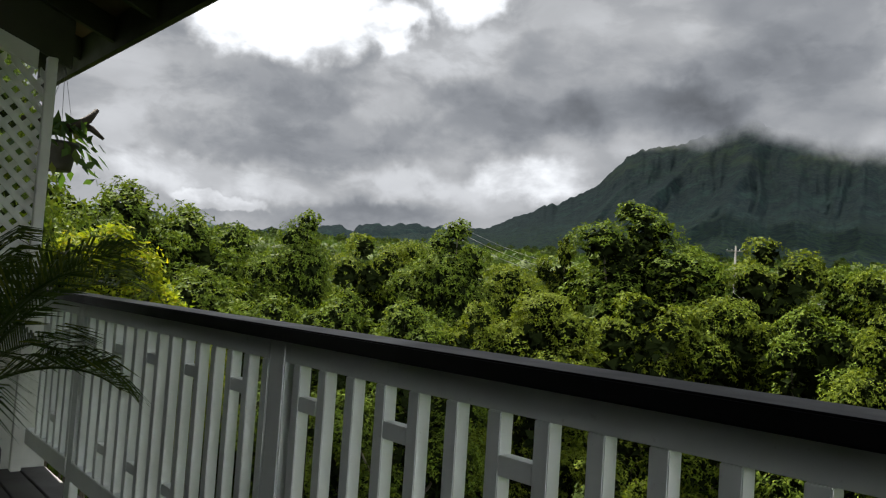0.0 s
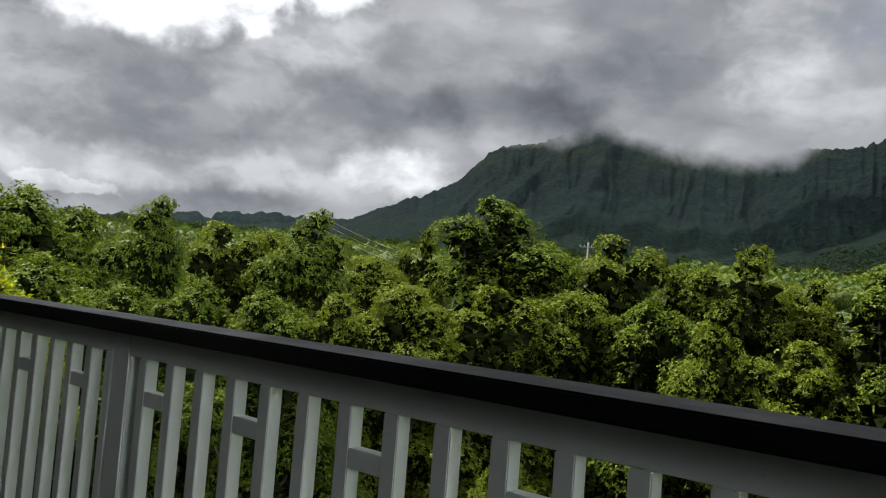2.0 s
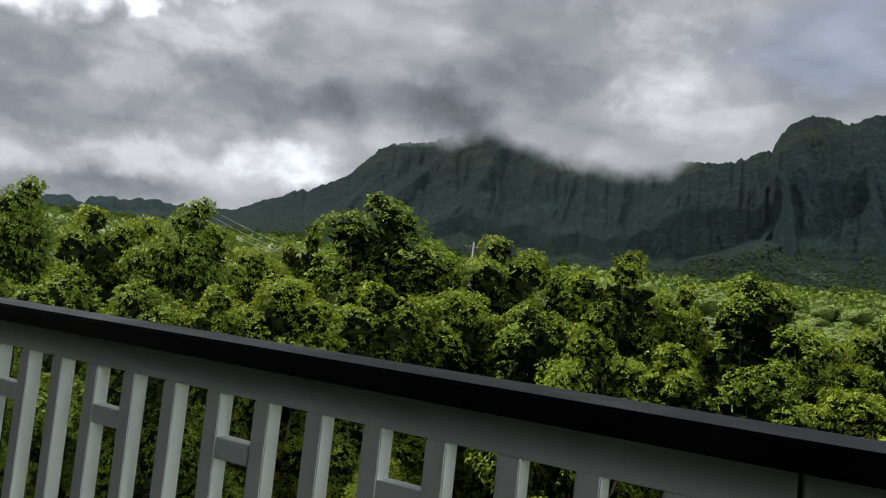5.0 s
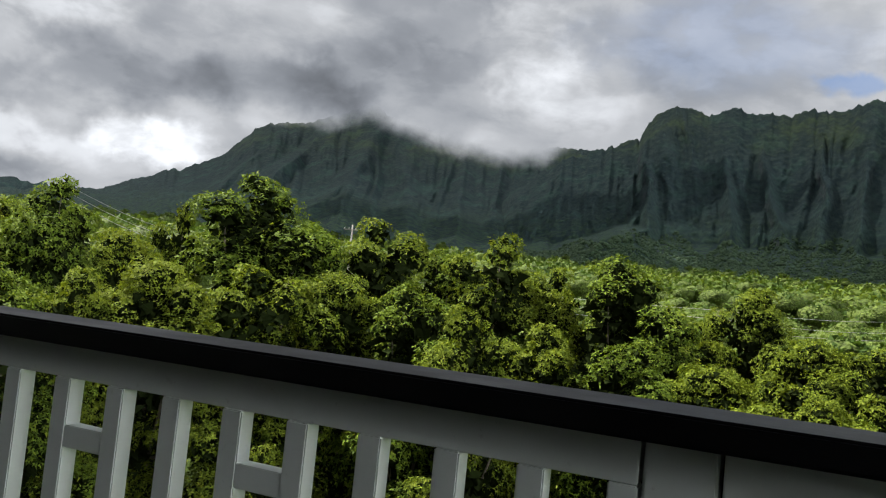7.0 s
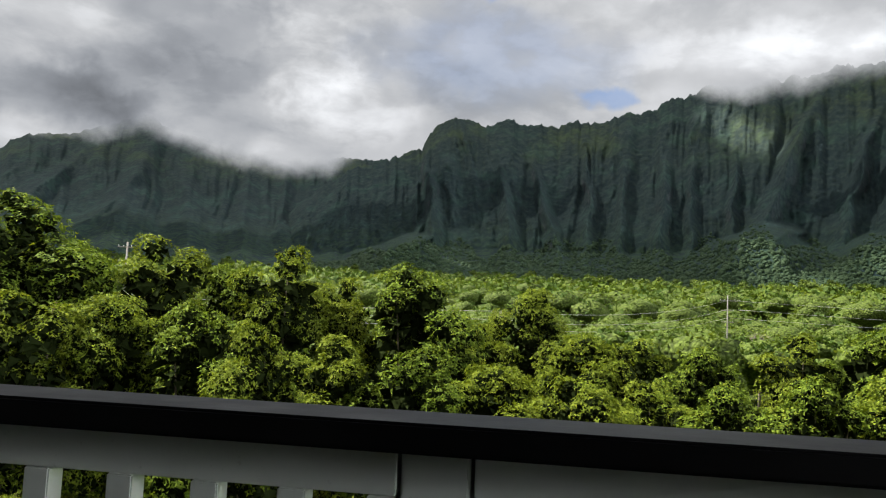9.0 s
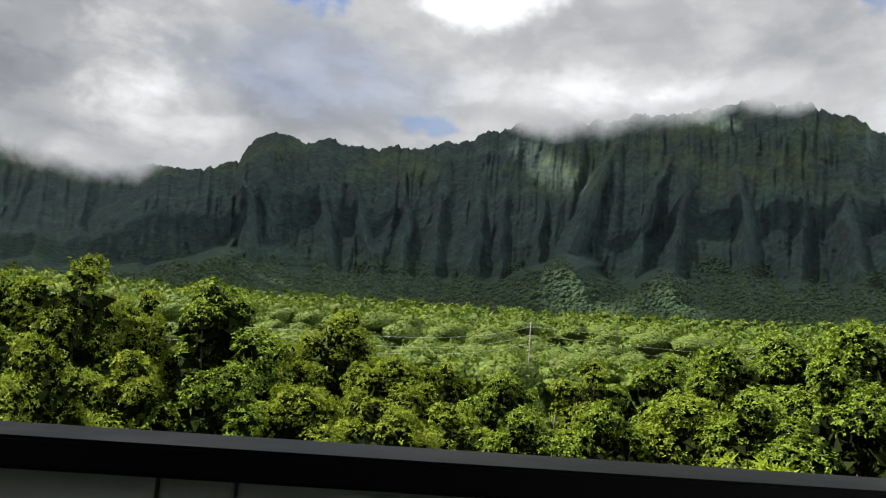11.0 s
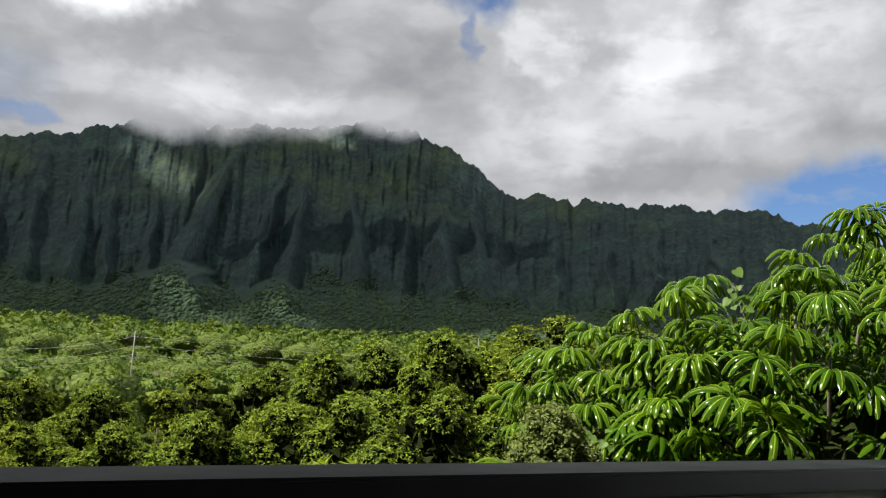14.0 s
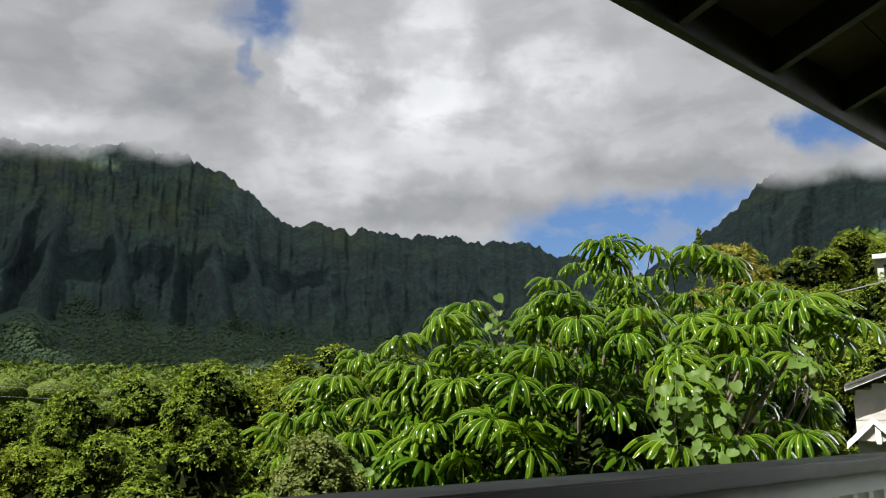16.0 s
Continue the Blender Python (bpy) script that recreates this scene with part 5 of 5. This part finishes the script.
def build_hanging_planter():
    rs = random.Random(9)
    px, py, top = -5.55, 1.30, 2.395
    pl = empty("hanging_planter", pose(px, py - 0.06, 1.72, 0, 0, 90), label="hanging planter with driftwood and trailing leaves", category="planter")
    part("basket", pot(bmesh.new(), 0.12, 0.18), TERRACOTTA, pl, "black hanging pot")
    for a in (0.4, 2.5, 4.6):
        bm = bmesh.new()
        tube(bm, [Vector((0.12 * math.cos(a), 0.12 * math.sin(a), 0.17)), Vector((0, 0, top - 1.72))], [0.0016, 0.0016], 4)
        part("hanger_wire", bm, WIRE, pl)
    bm = bmesh.new()
    tube(bm, [Vector((-0.22, 0.02, 0.30)), Vector((-0.05, 0, 0.285)), Vector((0.08, 0, 0.29)), Vector((0.17, 0, 0.36)), Vector((0.22, 0.01, 0.43))], [0.02, 0.03, 0.034, 0.026, 0.014], 8)
    tube(bm, [Vector((0.12, 0, 0.31)), Vector((0.19, 0, 0.30)), Vector((0.27, 0.0, 0.245))], [0.03, 0.022, 0.010], 7)
    part("driftwood", bm, DRIFTWOOD, pl, "forked dark driftwood")
    rng = np.random.RandomState(4)
    n = 130
    a = rng.uniform(0, math.tau, n)
    rad = 0.06 + 0.19 * rng.uniform(0, 1, n)
    z = 0.30 - 2.2 * np.maximum(rad - 0.10, 0) * rng.uniform(0.3, 1.3, n)
    p = np.stack([rad * np.cos(a), rad * np.sin(a), z], 1)
    nn = np.stack([np.cos(a), np.sin(a), 0.6 + 0 * a], 1)
    child("foliage", quads_mesh("foliage", leaf_quads(rng, p, nn, 0.12, 0.024, 0.9), VINE_LEAF), pl)


def build_bush(az, el, r, low, size, mat, label, seed, leaves=190, length=0.24, width=0.035, name="bush", fine=1.0):
    a = radians(az)
    base = float(ground_height(r, az)) - 0.1
    top = EYE_Z + r * math.tan(radians(el)) - base
    b = empty(name, pose(r * math.sin(a), r * math.cos(a), base), label=label, category="bush")
    crown, tops, high = crown_mesh("crown", seed, 10, leaves, (size, size, top), mat, length=length, width=width, lobe_r=(0.42 * fine, 0.7 * fine), base=low, knobs=9, knob_r=(0.18 * fine, 0.32 * fine))
    child("trunk", trunk_mesh("trunk", seed, top * 0.9, 0.09, tops), b)
    child("crown", crown, b, "dense leafy crown")
    return b


build_potted_palm()
build_hanging_planter()
build_bush(-75.6, 3.6, 10.5, 0.80, 0.75, BRIGHT_LEAF, "bright yellow-green bush with long drooping leaves", 31, leaves=1300, length=0.085, width=0.017)
build_bush(-72.4, 1.0, 10.2, 0.84, 0.55, BRIGHT_LEAF, "bright yellow-green bush with long drooping leaves", 32, leaves=1300, length=0.085, width=0.017)
build_bush(23.9, -3.9, 17.0, 0.7, 0.45, LIME_LEAF, "small bright yellow-green shrub among the trees", 33, leaves=170)
build_bush(65.0, 12.3, 30.0, 0.74, 1.15, TAWNY_LEAF, "tawny yellow-brown bamboo thicket", 34, leaves=400, length=0.30, name="bamboo")


def heart_leaf(bm, m, s):
    pts = [(0, 0), (0.22, -0.12), (0.48, 0.02), (0.52, 0.34), (0.30, 0.68), (0, 1.0), (-0.30, 0.68), (-0.52, 0.34), (-0.48, 0.02), (-0.22, -0.12)]
    c = bm.verts.new(m @ Vector((0, 0.35 * s, -0.05 * s)))
    vs = [bm.verts.new(m @ Vector((x * s, y * s, 0.10 * s * abs(x) * 2))) for x, y in pts]
    for i in range(len(vs)):
        f = bm.faces.new((c, vs[i], vs[(i + 1) % len(vs)]))
        f.smooth = True


def build_vine(az, el, r, wide, tall, count, seed):
    rs = random.Random(seed)
    a = radians(az)
    c = Vector((r * math.sin(a), r * math.cos(a), EYE_Z + r * math.tan(radians(el))))
    vine = empty("vine", pose(*c), label="climbing vine with pale heart-shaped leaves", category="vine")
    back = Vector((-math.sin(a), -math.cos(a), 0))
    side = Vector((math.cos(a), -math.sin(a), 0))
    stem = bmesh.new()
    for i in range(4):
        x = rs.uniform(-0.5, 0.5) * wide
        tube(stem, [side * (x + rs.uniform(-0.1, 0.1)) + Vector((0, 0, z * tall)) - back * 0.06 for z in (-0.9, -0.3, 0.2, 0.5)], [0.0028] * 4, 5, False)
    part("stem", stem, BARK, vine)
    for i in range(count):
        bm = bmesh.new()
        s = rs.uniform(0.055, 0.10)
        heart_leaf(bm, Matrix.Identity(4), s)
        lf = part("leaf", bm, VINE_LEAF, vine)
        p = side * rs.gauss(0, 0.32) * wide + Vector((0, 0, rs.gauss(0, 0.3) * tall)) + back * rs.uniform(-0.1, 0.15)
        lf.matrix_basis = look(p, p + back * -1 + Vector((rs.uniform(-0.6, 0.6), rs.uniform(-0.6, 0.6), -0.5 + rs.uniform(-0.4, 0.4))), 180 + rs.uniform(-50, 50))


build_vine(62.0, -0.2, 6.7, 0.48, 0.70, 74, 3)
build_vine(39.4, -3.6, 8.0, 0.5, 0.35, 34, 4)
build_vine(68.4, 3.4, 7.6, 0.18, 0.35, 14, 5)
build_vine(49.8, 6.2, 8.2, 0.16, 0.3, 9, 6)
build_bush(38.6, 0.6, 7.6, 0.88, 0.24, PALE_LEAF, "pale small-leaved shrub in blossom beside the umbrella tree", 36, leaves=2600, length=0.034, width=0.011, fine=0.40)


# ---------------------------------------------------------------- poles and wires in the valley
def build_pole(az, el_top, r, tall, arms, label, thick=0.14):
    a = radians(az)
    base = float(ground_height(r, az)) - 0.3
    top = EYE_Z + r * math.tan(radians(el_top)) - base
    ob = empty("utility_pole", pose(r * math.sin(a), r * math.cos(a), base, 0, 0, -az), label=label, category="pole")
    bm = bmesh.new()
    tube(bm, [Vector((0, 0, 0)), Vector((0, 0, top))], [thick, thick * 0.75], 9)
    part("pole", bm, POLE_WOOD, ob)
    for z, w in arms:
        box_part("crossarm", POLE_WOOD, ob, -w, w, -0.08, 0.02, top - z - 0.12, top - z, 0.004)
        for x in (-w * 0.9, -w * 0.4, w * 0.4, w * 0.9):
            bm = bmesh.new()
            tube(bm, [Vector((x, -0.03, top - z)), Vector((x, -0.03, top - z + 0.16))], [0.05, 0.03], 6)
            part("insulator", bm, METAL, ob)
    return Vector((r * math.sin(a), r * math.cos(a), base + top))


def build_wire(a, b, sag, thick):
    cu = bmesh.new()
    pts = [a.lerp(b, i / 24) + Vector((0, 0, -sag * 4 * (i / 24) * (1 - i / 24))) for i in range(25)]
    tube(cu, [p - a for p in pts], [thick] * 25, 4)
    ob = empty("power_line", pose(*a), label="thin power line strung across the valley", category="cable")
    part("wire", cu, WIRE, ob)


P1 = build_pole(-31.9, 4.35, 95, 12, [(0.5, 1.0)], "wooden utility pole rising above the trees")
P2 = build_pole(8.6, 2.6, 150, 14, [(0.9, 1.3), (2.6, 1.0), (4.6, 1.0)], "tall utility pole with several crossarms")
P3 = build_pole(-6.5, 0.95, 75, 10, [], "short dark utility pole", 0.2)
P4 = build_pole(31.6, 3.3, 210, 12, [(0.6, 1.6)], "far utility pole with one crossarm")
FAR = Vector((190, 150, 6.0))
for dz, sag in ((0.0, 1.2), (-1.5, 1.4), (-3.0, 1.2)):
    build_wire(P3 + Vector((0, 0, min(dz, 0) * 0.5)), P2 + Vector((0, 0, dz - 0.9)), sag, 0.022)
    build_wire(P2 + Vector((0, 0, dz - 0.9)), FAR + Vector((0, 0, dz)), sag, 0.026)
    build_wire(Vector((-60, 70, P3.z + 1.0 + dz * 0.4)), P3 + Vector((0, 0, min(dz, 0) * 0.5)), 0.6, 0.02)
    build_wire(toward(-51, 4.9 + dz * 0.28) * 100 + Vector((0, 0, EYE_Z)), toward(-44, 2.6 + dz * 0.3) * 160 + Vector((0, 0, EYE_Z)), 0.6, 0.04)


build_wire(toward(77, 9.2) * 36 + Vector((0, 0, EYE_Z)), toward(66.5, 7.2) * 44 + Vector((0, 0, EYE_Z)), 0.15, 0.025)


# ---------------------------------------------------------------- houses on the hillside
def build_neighbour():
    r, az = 21.0, 71.9
    a = radians(az)
    base = float(ground_height(r, az)) - 0.3
    h = empty("neighbour_house", pose(r * math.sin(a), r * math.cos(a), base, 0, 0, -az), label="grey shingled house with white gable trim", category="house")
    z0 = EYE_Z - base
    rake = lambda x: z0 + 0.70 + 0.40 * (x + 0.43)
    # lapped siding under the rake
    z = 0.0
    while z < z0 + 2.0:
        x0 = max(-0.36, (z + 0.14 - z0 - 0.66) / 0.40 - 0.43)
        box_part("siding_board", SIDING, h, x0, 4.0, 1.10 - 0.012 * (int(z / 0.14) % 2), 1.3, z, z + 0.139, 0.004)
        z += 0.14
    box_part("wall", SIDING, h, -0.34, 4.0, 1.3, 6.0, 0.0, z0 + 0.6, 0.0, "grey painted wall")
    for name, mat, lift, y0, y1, tall in (("fascia", WHITE_PAINT, 0.0, 0.62, 0.66, 0.13), ("roof_slope", SHINGLE, 0.10, 0.56, 6.2, 0.05)):
        bm = box(bmesh.new(), -0.52, 4.2, y0, y1, lift, lift + tall)
        for v in bm.verts:
            v.co.z += rake(v.co.x)
        part(name, bm, mat, h)
    # small gable in front
    gx, gz, gw, drop = 0.0, z0 + 0.02, 0.46, 0.46
    bm = bmesh.new()
    f = [bm.verts.new(v) for v in ((gx - gw, 0.1, gz - drop), (gx + gw, 0.1, gz - drop), (gx, 0.1, gz))]
    b = [bm.verts.new(v) for v in ((gx - gw, 2.2, gz - drop), (gx + gw, 2.2, gz - drop), (gx, 2.2, gz))]
    bm.faces.new(f)
    bm.faces.new(list(reversed(b)))
    bm.faces.new((f[0], b[0], b[1], f[1]))
    bm.faces.new((f[1], b[1], b[2], f[2]))
    bm.faces.new((f[2], b[2], b[0], f[0]))
    bmesh.ops.recalc_face_normals(bm, faces=bm.faces)
    part("gable", bm, SIDING, h)
    box_part("corner_board", WHITE_PAINT, h, gx + 0.02, gx + 0.12, 0.02, 0.096, gz - 0.52, gz - 0.12, 0.003)
    for sg in (-1, 1):
        bm = bmesh.new()
        vs = [(gx, 0.0), (gx + sg * (gw + 0.1), -(drop + 0.09)), (gx + sg * (gw + 0.1), -(drop + 0.23)), (gx, -0.15)]
        p = [bm.verts.new((x, -0.02, gz + 0.06 + z)) for x, z in vs]
        q = [bm.verts.new((x, 0.09, gz + 0.06 + z)) for x, z in vs]
        bm.faces.new(p)
        bm.faces.new(list(reversed(q)))
        for i in range(4):
            bm.faces.new((p[i], p[(i + 1) % 4], q[(i + 1) % 4], q[i]))
        bmesh.ops.recalc_face_normals(bm, faces=bm.faces)
        part("bargeboard", bm, WHITE_PAINT, h, "white gable board")


def build_hill_house():
    r, az = 55.0, 74.0
    a = radians(az)
    base = float(ground_height(r, az)) - 0.3
    top = EYE_Z + r * math.tan(radians(10.0)) - base
    h = empty("hill_house", pose(r * math.sin(a), r * math.cos(a), base, 0, 0, -az), label="white house standing among trees on the hillside", category="house")
    box_part("wall", SIDING, h, -0.95, 6.0, 0, 6, 0.0, top - 0.25, 0.0)
    box_part("roof", WHITE_PAINT, h, -1.15, 6.4, -0.4, 6.4, top - 0.248, top, 0.01)
    for x in (-0.6, 0.8, 2.2):
        w = box_part("window", CAP_PAINT, h, x, x + 0.8, -0.03, 0.02, top - 1.5, top - 0.6, 0.0, "dark window")
        box_part("sill", WHITE_PAINT, w, x - 0.05, x + 0.85, -0.08, -0.032, top - 1.58, top - 1.502, 0.0)


build_neighbour()
build_hill_house()


def build_pine():
    az, r = 62.5, 80.0
    a = radians(az)
    base = float(ground_height(r, az)) - 0.3
    top = EYE_Z + r * math.tan(radians(12.6)) - base
    t = empty("pine_tree", pose(r * math.sin(a), r * math.cos(a), base), label="slender dark pine on the hillside", category="tree")
    bm = bmesh.new()
    tube(bm, [Vector((0, 0, 0)), Vector((0, 0, top))], [0.2, 0.02], 7)
    part("trunk", bm, BARK, t)
    rng = np.random.RandomState(2)
    n = 2600
    z = rng.uniform(0.25, 1, n)
    tier = np.abs(np.sin(z * 34))
    rad = (1 - z) * 1.9 * (0.35 + 0.65 * tier) * np.sqrt(rng.uniform(0, 1, n)) + 0.05
    th = rng.uniform(0, math.tau, n)
    p = np.stack([rad * np.cos(th), rad * np.sin(th), z * top], 1)
    nn = np.stack([np.cos(th), np.sin(th), 0.8 + 0 * th], 1)
    child("crown", quads_mesh("crown", leaf_quads(rng, p, nn, 0.30, 0.05, 0.1), DARK_LEAF), t)


build_pine()


def build_bare_tree(az, el, r, wide, seed):
    """A leafless tree: a rounded fan of thin grey twigs over a few limbs."""
    rng = np.random.RandomState(seed)
    a = radians(az)
    base = float(ground_height(r, az)) - 0.3
    top = EYE_Z + r * math.tan(radians(el)) - base
    t = empty("bare_tree", pose(r * math.sin(a), r * math.cos(a), base), label="leafless grey-brown tree with fine twigs", category="tree")
    bm = bmesh.new()
    tube(bm, [Vector((0, 0, 0)), Vector((0.1, 0, top * 0.5))], [0.25, 0.16], 7)
    for i in range(9):
        ph = i * 0.7
        tube(bm, [Vector((0.1, 0, top * 0.45)), Vector((math.cos(ph) * wide * 0.4, math.sin(ph) * wide * 0.4, top * 0.68)), Vector((math.cos(ph) * wide * 0.75, math.sin(ph) * wide * 0.75, top * 0.84))], [0.12, 0.07, 0.03], 5, False)
    part("trunk", bm, BARK, t)
    n = 2600
    th, u = rng.uniform(0, math.tau, n), np.sqrt(rng.uniform(0, 1, n))
    z = top * (0.66 + 0.34 * np.sqrt(1 - 0.9 * u ** 2)) * rng.uniform(0.82, 1.0, n)
    tip = np.stack([wide * u * np.cos(th), wide * u * np.sin(th), z], 1)
    root = tip * np.array([0.8, 0.8, 1]) - np.stack([0 * z, 0 * z, rng.uniform(0.8, 2.2, n)], 1)
    side = np.stack([-np.sin(th), np.cos(th), 0 * th], 1) * 0.045
    tri = np.stack([root - side, root + side, tip], 1)
    child("twigs", mesh_of("twigs", tri.reshape(-1, 3).tolist(), np.arange(3 * n).reshape(-1, 3).tolist(), TWIG), t)


build_bare_tree(10.6, 0.35, 120, 3.6, 41)
